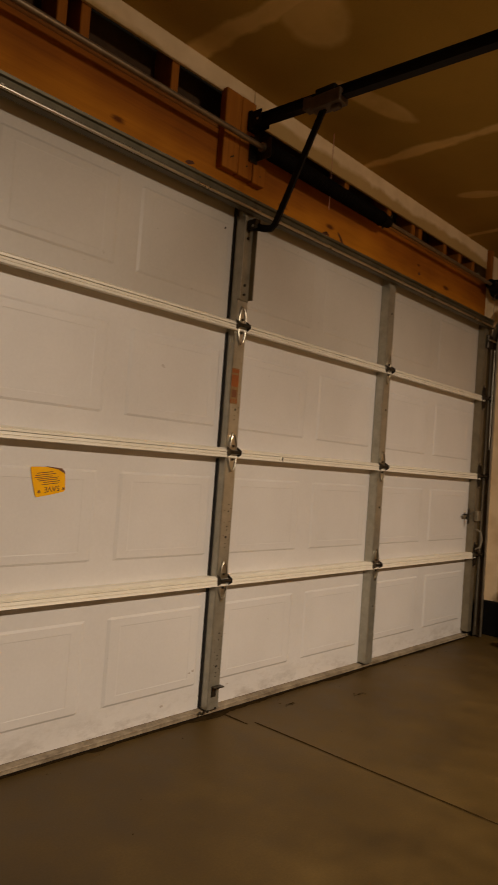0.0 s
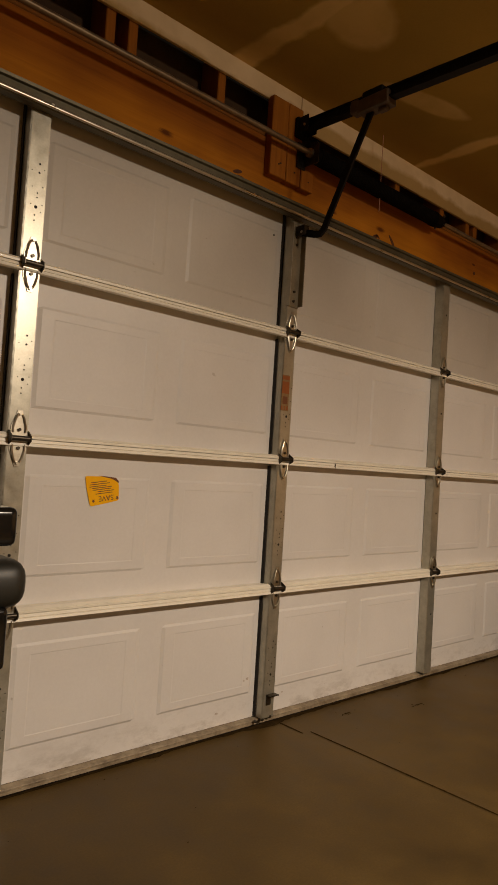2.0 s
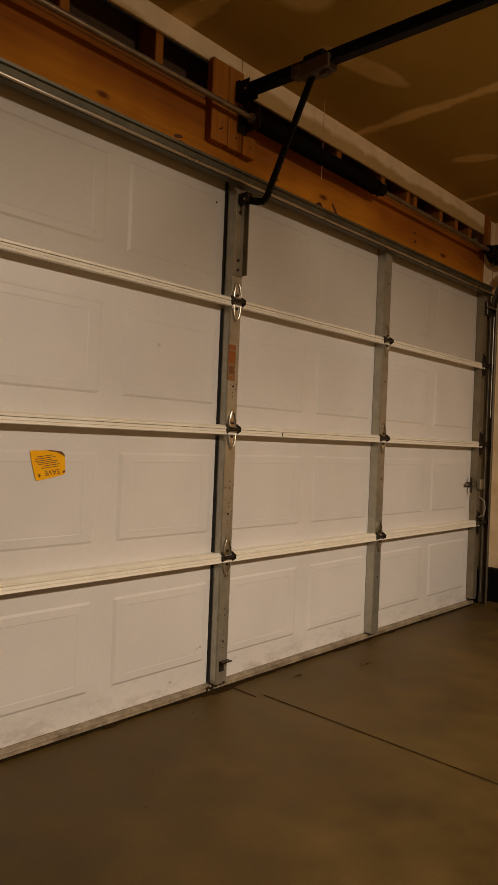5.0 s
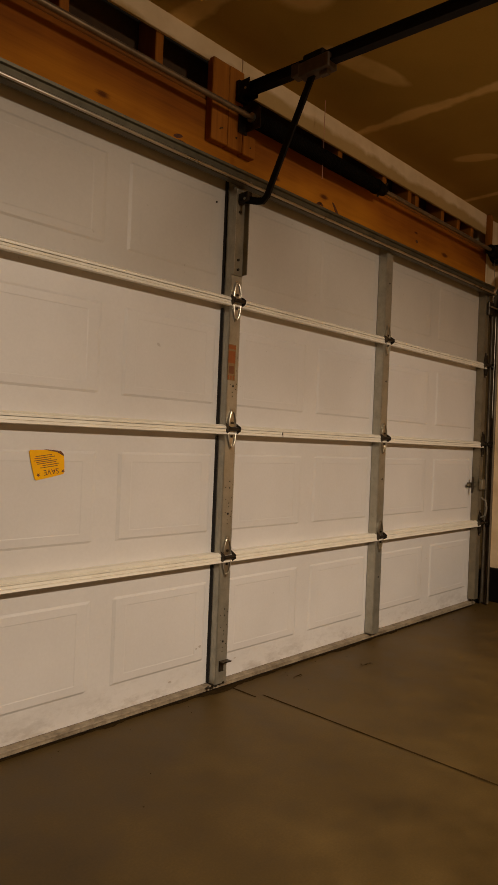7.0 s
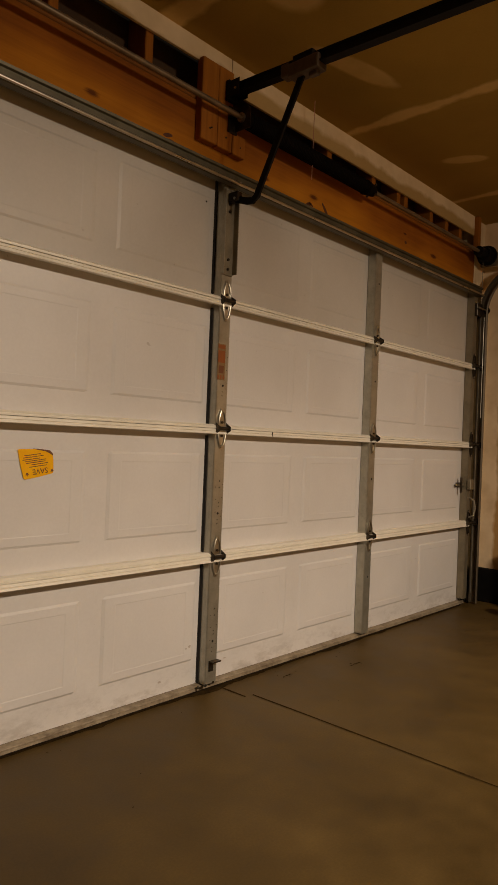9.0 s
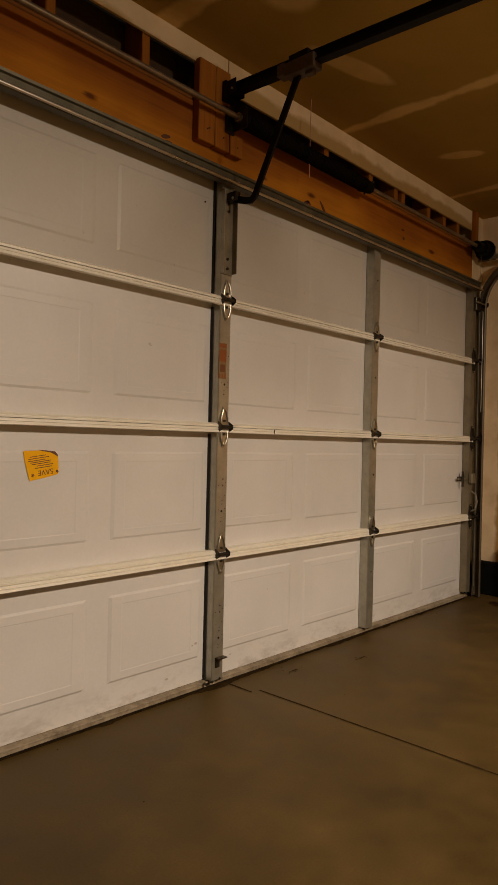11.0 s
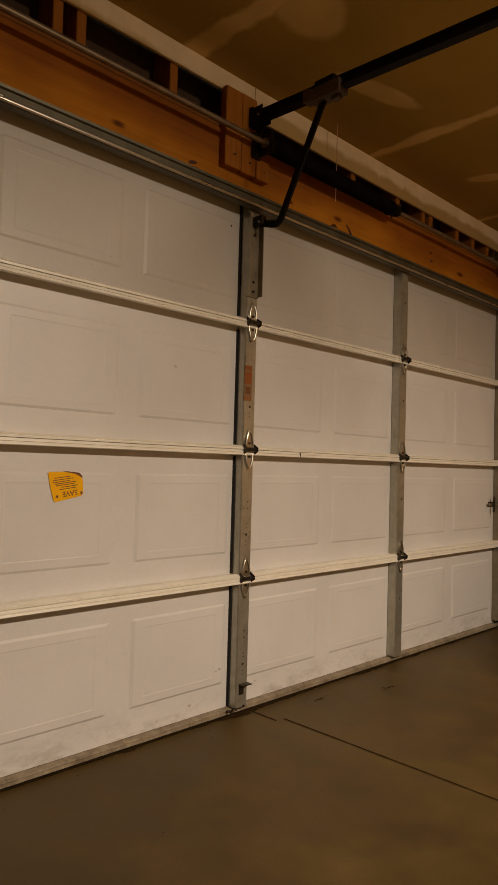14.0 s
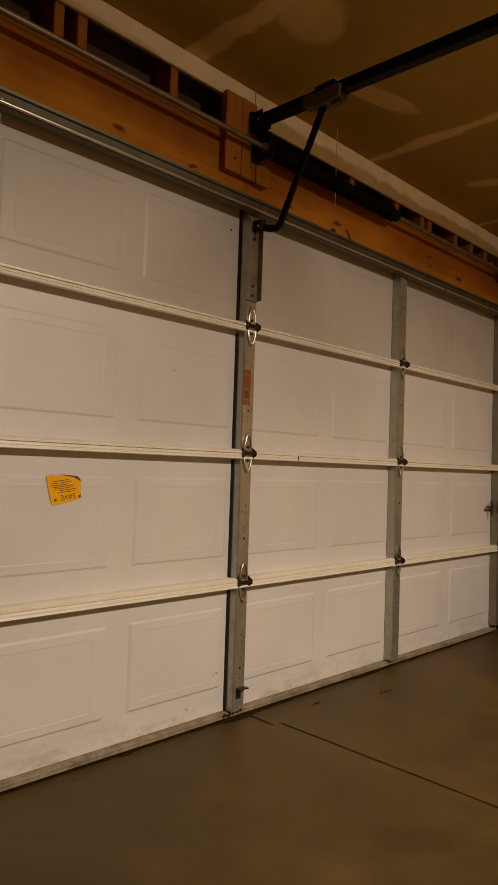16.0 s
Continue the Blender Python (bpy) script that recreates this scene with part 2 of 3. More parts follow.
M_JOINT = surface("dirty_joint_filler", (0.017, 0.010, 0.0035), (0.058, 0.035, 0.012), 30, 120, 0.95, 0, 0.2, 0.001, (1, 1, 1), 0.05)
M_STEM = surface("black_stem_concrete", (0.002, 0.0016, 0.0014), (0.007, 0.0055, 0.0045), 8, 80, 0.8, 0, 0.3, 0.003, (1, 1, 1), 0.15)
PAPER_D, PAPER_L, MUD = (0.38, 0.213, 0.07), (0.50, 0.295, 0.11), (0.88, 0.69, 0.45)
M_CEIL = drywall("ceiling_gypsum_board", (0.29, 0.180, 0.032), (0.43, 0.270, 0.050), (0.70, 0.49, 0.185),
                 [(0, 0.90, 0.035), (0, 2.12, 0.03), (0, -0.32, 0.04), (1, -1.25, 0.05), (1, -3.7, 0.05)],
                 [((0.42, -0.33, 2.672), (0.24, 0.055, 0.4), -14), ((-0.22, -0.46, 2.672), (0.20, 0.12, 0.4), 20), ((1.55, -0.3, 2.672), (0.05, 0.12, 0.4), 25),
                  ((0.95, -0.85, 2.672), (0.14, 0.10, 0.4), 0)])
M_SIDE = drywall("side_gypsum_board", PAPER_D, PAPER_L, MUD, [(1, 0.07, 0.165), (2, 1.40, 0.05), (2, 2.66, 0.11), (1, -1.2, 0.06)],
                 [((2.66, -0.33, 1.08), (0.3, 0.09, 0.2), 0)])
M_FRONT = drywall("front_gypsum_board", (0.46, 0.31, 0.12), (0.56, 0.39, 0.165), (0.84, 0.68, 0.44), [(2, 2.672, 0.075), (0, 2.60, 0.14)])
# darkened so that the unseen walls bounce less light
M_WALL = drywall("low_bounce_gypsum_board", (0.10, 0.058, 0.02), (0.17, 0.10, 0.036), (0.26, 0.19, 0.10), [(2, 1.40, 0.05), (0, 0.0, 0.05)])
M_STICKER = surface("yellow_sticker_paper", (0.90, 0.42, 0.003), (0.98, 0.52, 0.006), 16, 120, 0.7, 0, 0.1, 0.001, (1, 1, 1), 0.15)
M_PRINT = plain("brown_print", (0.16, 0.05, 0.012), 0.6)
M_TAGRED = plain("orange_label_print", (0.27, 0.068, 0.006), 0.55)
M_TAGPALE = plain("pale_label_print", (0.24, 0.145, 0.055), 0.55)
M_RUBBER = surface("black_rubber", (0.006, 0.004, 0.002), (0.03, 0.018, 0.008), 20, 160, 0.8, 0, 0.15, 0.001, (1, 1, 1), 0.15)
M_SEAL = surface("dusty_pale_retainer", (0.14, 0.10, 0.058), (0.42, 0.345, 0.24), 17, 90, 0.6, 0, 0.3, 0.002)
M_GLOSS = surface("glossy_black_plastic", (0.006, 0.006, 0.006), (0.012, 0.011, 0.01), 10, 100, 0.16, 0, 0.03)
M_SATIN = surface("satin_black_plastic", (0.010, 0.010, 0.0075), (0.02, 0.0195, 0.015), 10, 140, 0.5, 0, 0.1)
M_SCUFF = surface("grey_brown_scuff", (0.36, 0.30, 0.25), (0.60, 0.55, 0.49), 60, 200, 0.6)
M_LIME = plain("lime_green_plastic", (0.42, 0.62, 0.03), 0.4)
M_TROLLEY = surface("worn_grey_brown_plastic", (0.055, 0.034, 0.018), (0.11, 0.07, 0.038), 25, 120, 0.55)
M_CORD = plain("red_cord", (0.6, 0.3, 0.2), 0.7)


# ---- mesh helpers ----
def mesh_object(name, bm, material, smooth=False):
    me = bpy.data.meshes.new(name)
    bm.normal_update()
    for e in bm.edges:
        if len(e.link_faces) == 2 and e.calc_face_angle(0.0) > 0.7:
            e.smooth = False
    bm.to_mesh(me)
    bm.free()
    me.materials.append(material)
    if smooth:
        for p in me.polygons:
            p.use_smooth = True
    return new(name, me)


def part(name, bm, material, parent, label="", smooth=False):
    ob = mesh_object(name, bm, material, smooth)
    ob.parent = parent
    if label:
        tagged(ob, label)
    return ob


def thing(name, label, category, at=(0, 0, 0), group=""):
    ob = new(name)
    ob.empty_display_size = 0.1
    ob.matrix_basis = pose(*at)
    return tagged(ob, label, category, group)


def add_box(bm, lo, hi, bevel=0.0, segments=1):
    c = [(a + b) / 2 for a, b in zip(lo, hi)]
    s = [abs(b - a) for a, b in zip(lo, hi)]
    made = bmesh.ops.create_cube(bm, size=1.0, matrix=Matrix.Translation(c) @ Matrix.Diagonal((*s, 1)))
    if bevel > 0:
        vs = set(made["verts"])
        es = [e for e in bm.edges if e.verts[0] in vs and e.verts[1] in vs]
        bmesh.ops.bevel(bm, geom=es, offset=bevel, segments=segments, affect="EDGES", profile=0.6)
    return bm


def box(lo, hi, bevel=0.0, segments=1):
    return add_box(bmesh.new(), lo, hi, bevel, segments)


def add_rod(bm, a, b, r, n=16, r2=None):
    a, b = Vector(a), Vector(b)
    q = (b - a).to_track_quat("Z", "Y").to_matrix().to_4x4()
    bmesh.ops.create_cone(bm, cap_ends=True, segments=n, radius1=r, radius2=r if r2 is None else r2, depth=(b - a).length,
                          matrix=Matrix.Translation((a + b) / 2) @ q)
    return bm


def rod(a, b, r, n=16, r2=None):
    return add_rod(bmesh.new(), a, b, r, n, r2)


def sweep(points, profile, closed=True, across=Vector((1, 0, 0)), caps=True):
    """Sweeps a profile of (side, out) pairs along points; 'across' stays the side direction."""
    bm = bmesh.new()
    rings = []
    for i, p in enumerate(points):
        p = Vector(p)
        t = (Vector(points[min(i + 1, len(points) - 1)]) - Vector(points[max(i - 1, 0)])).normalized()
        up = t.cross(across).normalized()
        rings.append([bm.verts.new(p + across * s + up * o) for s, o in profile])
    n = len(profile)
    for a, b in zip(rings, rings[1:]):
        for k in range(n if closed else n - 1):
            bm.faces.new((a[k], a[(k + 1) % n], b[(k + 1) % n], b[k]))
    if caps and closed:
        bm.faces.new(rings[0][::-1])
        bm.faces.new(rings[-1])
    bmesh.ops.recalc_face_normals(bm, faces=bm.faces)
    return bm


def extrude_outline(outline, thick, to_world):
    """A plate from a flat outline of (u, v), thick along w; to_world maps (u, v, w) to a place."""
    bm = bmesh.new()
    lo = [bm.verts.new(to_world(u, v, 0.0)) for u, v in outline]
    hi = [bm.verts.new(to_world(u, v, thick)) for u, v in outline]
    n = len(outline)
    bm.faces.new(lo[::-1])
    bm.faces.new(hi)
    for i in range(n):
        bm.faces.new((lo[i], lo[(i + 1) % n], hi[(i + 1) % n], hi[i]))
    bmesh.ops.recalc_face_normals(bm, faces=bm.faces)
    return bm


def circle(r, n=24, squash=1.0):
    return [(r * math.cos(2 * math.pi * i / n), squash * r * math.sin(2 * math.pi * i / n)) for i in range(n)]


# ---- the room ----
WALL_Y = 0.06           # inner face of the front wall framing
SIDE_X = 2.66           # inner face of the side wall
CEIL_Z = 2.672
BACK_Y, LEFT_X = -6.2, -3.5


def structure(name, bm, material, label, category, smooth=False):
    return tagged(mesh_object(name, bm, material, smooth), label, category, kind="structure")


def build_floor():
    bm = bmesh.new()
    xj = 0.104
    add_box(bm, (LEFT_X - 0.2, BACK_Y - 0.2, -0.15), (SIDE_X + 0.2, 0.6, 0.0), 0.003)
    fl = structure("floor", bm, M_CONCRETE, "smooth grey-brown concrete garage slab with stains and a saw-cut joint", "floor")
    jm = bmesh.new()
    for x0, ya, yb, n in ((0.064, 0.08, -0.142, 12), (xj, -0.146, BACK_Y, 90)):
        last = None
        for i in range(n + 1):
            y = ya + (yb - ya) * i / n
            w = 0.0048 + 0.0028 * noise.noise((3.1, y * 9, 0))
            dx = 0.003 * noise.noise((7.7, y * 3, 1))
            a, b = jm.verts.new((x0 + dx - w, y, 0.0012)), jm.verts.new((x0 + dx + w, y, 0.0012))
            if last:
                jm.faces.new((last[0], last[1], b, a))
            last = (a, b)
    part("control_joint", jm, M_JOINT, fl, "dark dirt-filled control joint")
    return fl


build_floor()

ceiling_bm = box((LEFT_X - 0.2, BACK_Y - 0.2, CEIL_Z), (SIDE_X + 0.2, WALL_Y + 0.02, CEIL_Z + 0.05))
structure("ceiling", ceiling_bm, M_CEIL, "unpainted brown gypsum board ceiling with smeared joint compound", "ceiling")

side = structure("wall_east", box((SIDE_X, BACK_Y, 0.235), (SIDE_X + 0.1, WALL_Y + 0.3, CEIL_Z)), M_SIDE,
                 "unpainted brown gypsum board wall with pale taped joints", "wall")
structure("stem_wall_east", box((SIDE_X - 0.03, BACK_Y, 0.0), (SIDE_X + 0.1, WALL_Y + 0.3, 0.233), 0.006), M_STEM,
          "black concrete stem wall below the gypsum board", "wall")
# west and south walls stay out of view, dark to cut bounced light
structure("wall_west", box((LEFT_X - 0.1, BACK_Y, 0.0), (LEFT_X, WALL_Y + 0.3, CEIL_Z)), M_WALL, "unseen gypsum board wall, darkened to cut bounced light", "wall")
structure("wall_south", box((LEFT_X - 0.1, BACK_Y - 0.1, 0.0), (SIDE_X + 0.1, BACK_Y, CEIL_Z)), M_WALL, "unseen gypsum board wall, darkened to cut bounced light", "wall")

# front wall: returns beside the door, header above, open bays over it, a strip of board under the ceiling
structure("wall_north_return", box((2.47, WALL_Y, 0.235), (SIDE_X, WALL_Y + 0.14, 2.18), 0.004), M_FRONT,
          "narrow taped gypsum board return beside the garage door", "wall")
structure("wall_north_corner", box((2.499, WALL_Y, 2.182), (SIDE_X, WALL_Y + 0.12, CEIL_Z), 0.003), M_FRONT,
          "narrow taped gypsum board corner beside the header", "wall")
structure("stem_wall_north", box((2.47, WALL_Y - 0.02, 0.0), (SIDE_X - 0.03, WALL_Y + 0.14, 0.233), 0.006), M_STEM,
          "black concrete stem wall beside the door", "wall")
structure("wall_north_west", box((LEFT_X, WALL_Y, 0.0), (-2.47, WALL_Y + 0.14, 2.18)), M_FRONT, "gypsum board return beside the garage door", "wall")
for tag, xa, xb, zb in (("west", LEFT_X, 0.03, 2.588), ("east", 0.033, 2.45, 2.537)):
    structure("wall_north_strip_" + tag, box((xa, WALL_Y - 0.013, zb), (xb, WALL_Y + 0.002, CEIL_Z), 0.002), M_FRONT,
              "ragged strip of pale taped gypsum board under the ceiling", "wall")
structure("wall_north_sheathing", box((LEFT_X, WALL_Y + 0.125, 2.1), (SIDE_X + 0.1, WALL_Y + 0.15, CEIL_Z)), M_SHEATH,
          "board sheathing behind the open framing, darkened for the shade there", "wall")


def build_header():
    h = thing("header_beam", "orange fir header beam with dark knots over the garage door", "beam", (0, WALL_Y, 2.17))
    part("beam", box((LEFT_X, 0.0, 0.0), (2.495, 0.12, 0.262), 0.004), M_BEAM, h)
    part("top_plate", box((LEFT_X, 0.004, 0.264), (2.495, 0.12, 0.302), 0.004), M_PLATE, h, "brown fir plate lying on the beam")
    for kx, kz, rx, rz, turn in ((0.60, 0.045, 0.028, 0.012, 0.7), (0.625, 0.058, 0.016, 0.007, -0.3), (0.745, 0.064, 0.034, 0.009, -0.75), (-0.30, 0.062, 0.024, 0.007, 0.3), (-0.292, 0.043, 0.026, 0.006, 0.15), (1.55, 0.10, 0.012, 0.010, 0.0)):
        out = []
        for k in range(14):
            a = 2 * math.pi * k / 14
            q = 1 + 0.35 * noise.noise((kx * 9 + math.cos(a), kz * 7, math.sin(a)))
            u, v = rx * q * math.cos(a), rz * q * math.sin(a)
            out.append((kx + u * math.cos(turn) - v * math.sin(turn), kz + u * math.sin(turn) + v * math.cos(turn)))
        part("knot", extrude_outline(out, 0.0012, lambda u, v, k: (u, 0.0002 - k, v)), M_KNOT, h, "dark resinous knot")
    return h


build_header()


def build_upright():
    t = thing("cripple_stud", "short fir framing block standing on the header", "stud", (-0.9, WALL_Y, 2.473), "framing blocks over the header")
    part("block", box((-0.019, 0.006, 0.0), (0.019, 0.12, CEIL_Z - 2.474), 0.003), M_STUD, t)
    return t


stud = build_upright()
for sx in (-0.81, -0.40, 0.775, 1.193, 1.465, 1.55, 1.868, 2.08, 2.28, -1.6, -2.1, -2.7):
    copy_thing(stud, pose(sx, WALL_Y, 2.473))
corner_stud = thing("corner_stud", "fir framing stud in the corner beside the header", "stud", (2.475, WALL_Y - 0.04, 2.42))
part("post", box((-0.02, 0.0, 0.0), (0.022, 0.038, CEIL_Z - 2.422), 0.003), M_STUD, corner_stud)


def build_center_boards():
    t = thing("mounting_boards", "vertical fir boards nailed over the header for the opener rail", "board", (0, WALL_Y - 0.038, 2.27))
    part("board", box((-0.158, 0, -0.005), (-0.066, 0.037, 0.328), 0.003), M_STUD, t)
    part("board", box((-0.063, 0.001, -0.006), (0.022, 0.037, 0.330), 0.003), M_STUD, t)
    part("board", box((0.025, -0.002, -0.009), (0.102, 0.037, 0.08), 0.003), M_STUD, t, "short offcut board")
    for x, z in ((-0.11, 0.05), (-0.1, 0.056), (-0.015, 0.045), (0.07, 0.03)):
        part("nail", rod((x, -0.003, z), (x, 0.004, z), 0.0035, 8), M_HINGE, t)
    return t


build_center_boards()

# ---- the sectional garage door ----
Z0, SEC = 0.03, 0.533
SKIN_Y = 0.05
STILES = (-1.149, -0.002, 1.174)
END_L, END_R = -2.44, 2.44

door = thing("garage_door", "closed white steel sectional garage door with galvanised stiles, seen from inside", "garage door")


def panels():
    edges = [END_L + 0.035, *STILES, END_R - 0.035]
    out = []
    for a, b in zip(edges, edges[1:]):
        w = (b - a - 0.058 * 2 - 0.096) / 2
        out.append((a + 0.058, a + 0.058 + w))
        out.append((b - 0.058 - w, b - 0.058))
    return out


PROFILE = ((0.0, 0.0), (0.0085, -0.0050), (0.035, -0.0060), (0.038, -0.0051))
FLANK = 1.6  # the upright edges are pressed with a gentler slope


def relief(d):
    if d <= 0:
        return 0.0
    for (d0, y0), (d1, y1) in zip(PROFILE, PROFILE[1:]):
        if d <= d1 + 1e-9:
            return y0 + (y1 - y0) * (d - d0) / (d1 - d0)
    return PROFILE[-1][1]


def section_skin(z0, depth=1.0):
    """One pressed sheet with eight embossed fields."""
    xs, zs = {END_L, END_R}, {0.0, SEC - 0.004}
    ps, pz = panels(), (0.100, 0.426)
    for a, b in ps:
        for d, _ in PROFILE:
            xs.update((round(a + d * FLANK, 4), round(b - d * FLANK, 4)))
    for d, _ in PROFILE:
        zs.update((round(pz[0] + d, 4), round(pz[1] - d, 4)))
    xs, zs = sorted(xs), sorted(zs)
    bm = bmesh.new()
    grid = []
    for z in zs:
        row = []
        for x in xs:
            d = -1.0
            for a, b in ps:
                d = max(d, min((x - a) / FLANK, (b - x) / FLANK, z - pz[0], pz[1] - z))
            row.append(bm.verts.new((x, SKIN_Y + depth * relief(d), z0 + z)))
        grid.append(row)
    back = [[bm.verts.new((x, SKIN_Y + 0.012, z0 + z)) for x in (xs[0], xs[-1])] for z in (zs[0], zs[-1])]
    for r0, r1 in zip(grid, grid[1:]):
        for k in range(len(xs) - 1):
            bm.faces.new((r0[k], r0[k + 1], r1[k + 1], r1[k]))
    bm.faces.new((back[0][0], back[1][0], back[1][1], back[0][1]))
    return bm


def perforations(parent, x, z, pattern):
    for dx, dz, r, tall in pattern:
        part("hole", rod((x + dx, -0.0032, z + dz), (x + dx, 0.0, z + dz), r, 10), M_HOLE, parent)


HOLES_A = ((0.0, 0.0, 0.005, 1), (0.002, 0.03, 0.0022, 1), (0.002, 0.044, 0.0022, 1), (-0.002, -0.026, 0.0022, 1), (-0.002, -0.042, 0.0022, 1))
HOLES_B = ((0.004, 0.135, 0.003, 2), (0.004, 0.108, 0.003, 2), (-0.016, 0.06, 0.0016, 1), (0.018, 0.066, 0.0016, 1), (-0.016, 0.006, 0.0016, 1), (0.016, -0.012, 0.0016, 1), (0.02, 0.01, 0.0016, 1), (-0.02, 0.11, 0.0016, 1), (0.02, 0.12, 0.0016, 1))


def stile_bm(xc, w, z0, z1):
    """A channel: face, two returns, and rolled lips against the skin."""
    h = w / 2
    t = 0.0015
    pr = [(-h, SKIN_Y - 0.001), (-h, 0.0), (h, 0.0), (h, SKIN_Y - 0.001), (h - t, SKIN_Y - 0.001), (h - t, t), (-h + t, t), (-h + t, SKIN_Y - 0.001)]
    bm = extrude_outline(pr, z1 - z0, lambda u, v, k: (xc + u, v, z0 + k))
    es = [e for e in bm.edges if abs(e.verts[0].co.z - e.verts[1].co.z) > 0.1 and abs(e.verts[0].co.y) < 1e-5]
    bmesh.ops.bevel(bm, geom=es, offset=0.0035, segments=2, affect="EDGES")
    return bm


def build_sections():
    for i in range(4):
        z0 = Z0 + SEC * i
        s = part("section", section_skin(z0, 0.55 if i == 3 else 1.0), M_DOOR_GREY if i == 3 else M_DOOR, door, "darker grey-white embossed door section" if i == 3 else "white embossed steel door section")
        top, bot = z0 + SEC, z0
        lo = 0.017
        if i > 0:
            pr = [(-0.0068, 0.0006), (-0.007, 0.0065), (-0.0035, 0.007), (-0.0035, 0.009), (-0.0055, 0.0095), (0.003, lo - 0.002), (0.006, lo), (0.016, lo), (0.018, lo - 0.002), (SKIN_Y - 0.001, lo - 0.002), (SKIN_Y - 0.001, 0.001)]
            part("bottom_rail", extrude_outline(pr, END_R - END_L - 0.03, lambda u, v, k: (END_L + 0.015 + k, u, bot + v)), M_RAIL, s, "cream folded steel rail")
        hi = 0.024 if i < 3 else 0.03
        pr = [(-0.002, -0.0009), (-0.005, -0.003), (-0.007, -0.011), (-0.0035, -0.0115), (-0.0035, -0.0135), (-0.0075, -0.014), (-0.010, -hi + 0.002), (-0.006, -hi), (0.006, -hi), (0.006, -hi + 0.0015), (-0.004, -hi + 0.003), (0.0005, -0.006), (SKIN_Y - 0.001, -0.006), (SKIN_Y - 0.001, -0.0015)]
        part("top_rail", extrude_outline(pr, END_R - END_L - 0.03, lambda u, v, k: (END_L + 0.015 + k, u, top + v)), M_RAIL if i < 3 else M_GALV_DULL, s, "cream folded steel rail" if i < 3 else "galvanised rail")
        for xc in STILES:
            w = 0.066
            st = part("stile", stile_bm(xc, w, bot + 0.004, top - 0.004), M_GALV, s, "galvanised steel stile with punched holes")
            st.location.y = -0.002
            if xc < 1.0:
                # a thin black strip along the stile's left edge
                part("edge_strip", box((xc - w / 2 - 0.0045, SKIN_Y - 0.014, bot + 0.004), (xc - w / 2 - 0.0005, SKIN_Y + 0.001, top - 0.03)), M_HOLE, s, "thin black strip beside the stile")
            if xc > 1.0:
                perforations(s, xc + 0.004, bot + 0.31, HOLES_A[:1])
            elif not (i == 3 and xc > -0.5):
                perforations(s, xc + 0.002, bot + 0.179, HOLES_A)
                perforations(s, xc + 0.002, bot + 0.179, HOLES_B)
        for xc in (END_L + 0.029, END_R - 0.029):
            part("end_stile", stile_bm(xc, 0.054, bot + (0.004 if i else 0.018), top - 0.004), M_GALV_DULL, s, "dull galvanised end stile").location.y = -0.002


def add_hinge(x, z, end=False):
    """A pressed leaf with raised ribs, bolts, and a dark barrel across it."""
    w, hh = 0.026, 0.085
    outline = [(-0.007, -hh), (0.007, -hh), (0.013, -hh + 0.016), (w, -0.036), (w, 0.036), (0.013, hh - 0.016), (0.007, hh), (-0.007, hh), (-0.013, hh - 0.016), (-w, 0.036), (-w, -0.036), (-0.013, -hh + 0.016)]
    hg = part("hinge", extrude_outline(outline, 0.003, lambda u, v, k: (x + u, -0.0025 - k, z + v)), M_HINGE if end else M_ZINC, door, "oily dark end hinge" if end else "bright zinc door hinge with an oily dark barrel")
    for sgn in (-1, 1):
        for up in (-1, 1):
            pts = [(x + sgn * 0.0195, -0.007, z + up * 0.018), (x + sgn * 0.0195, -0.0085, z + up * 0.036), (x + sgn * 0.013, -0.0085, z + up * 0.06), (x + sgn * 0.006, -0.007, z + up * 0.074)]
            part("rib", sweep(pts, circle(0.0032, 8), across=Vector((0.7, -0.7, 0))), M_HINGE if end else M_ZINC, hg, smooth=True)
    part("barrel", rod((x - 0.034, -0.018, z), (x + 0.034, -0.018, z), 0.0085, 12), M_HINGE, hg, "oily dark hinge barrel", True)
    for sgn in (-1, 1):
        ear = [(-0.024, 0.0), (0.024, 0.0), (0.008, 0.026), (-0.008, 0.026)]
        xx = x + (0.029 if sgn > 0 else -0.032)
        part("ear", extrude_outline(ear, 0.003, lambda u, v, k: (xx + k, -0.003 - v, z + u)), M_HINGE, hg, "oily dark hinge ear")
    for dz in (-0.075, -0.03, 0.026, 0.075):
        part("bolt", rod((x, -0.0055, z + dz), (x, -0.0115, z + dz), 0.0055, 6), M_ZINC if abs(dz) > 0.05 else M_HINGE, hg)
    return hg


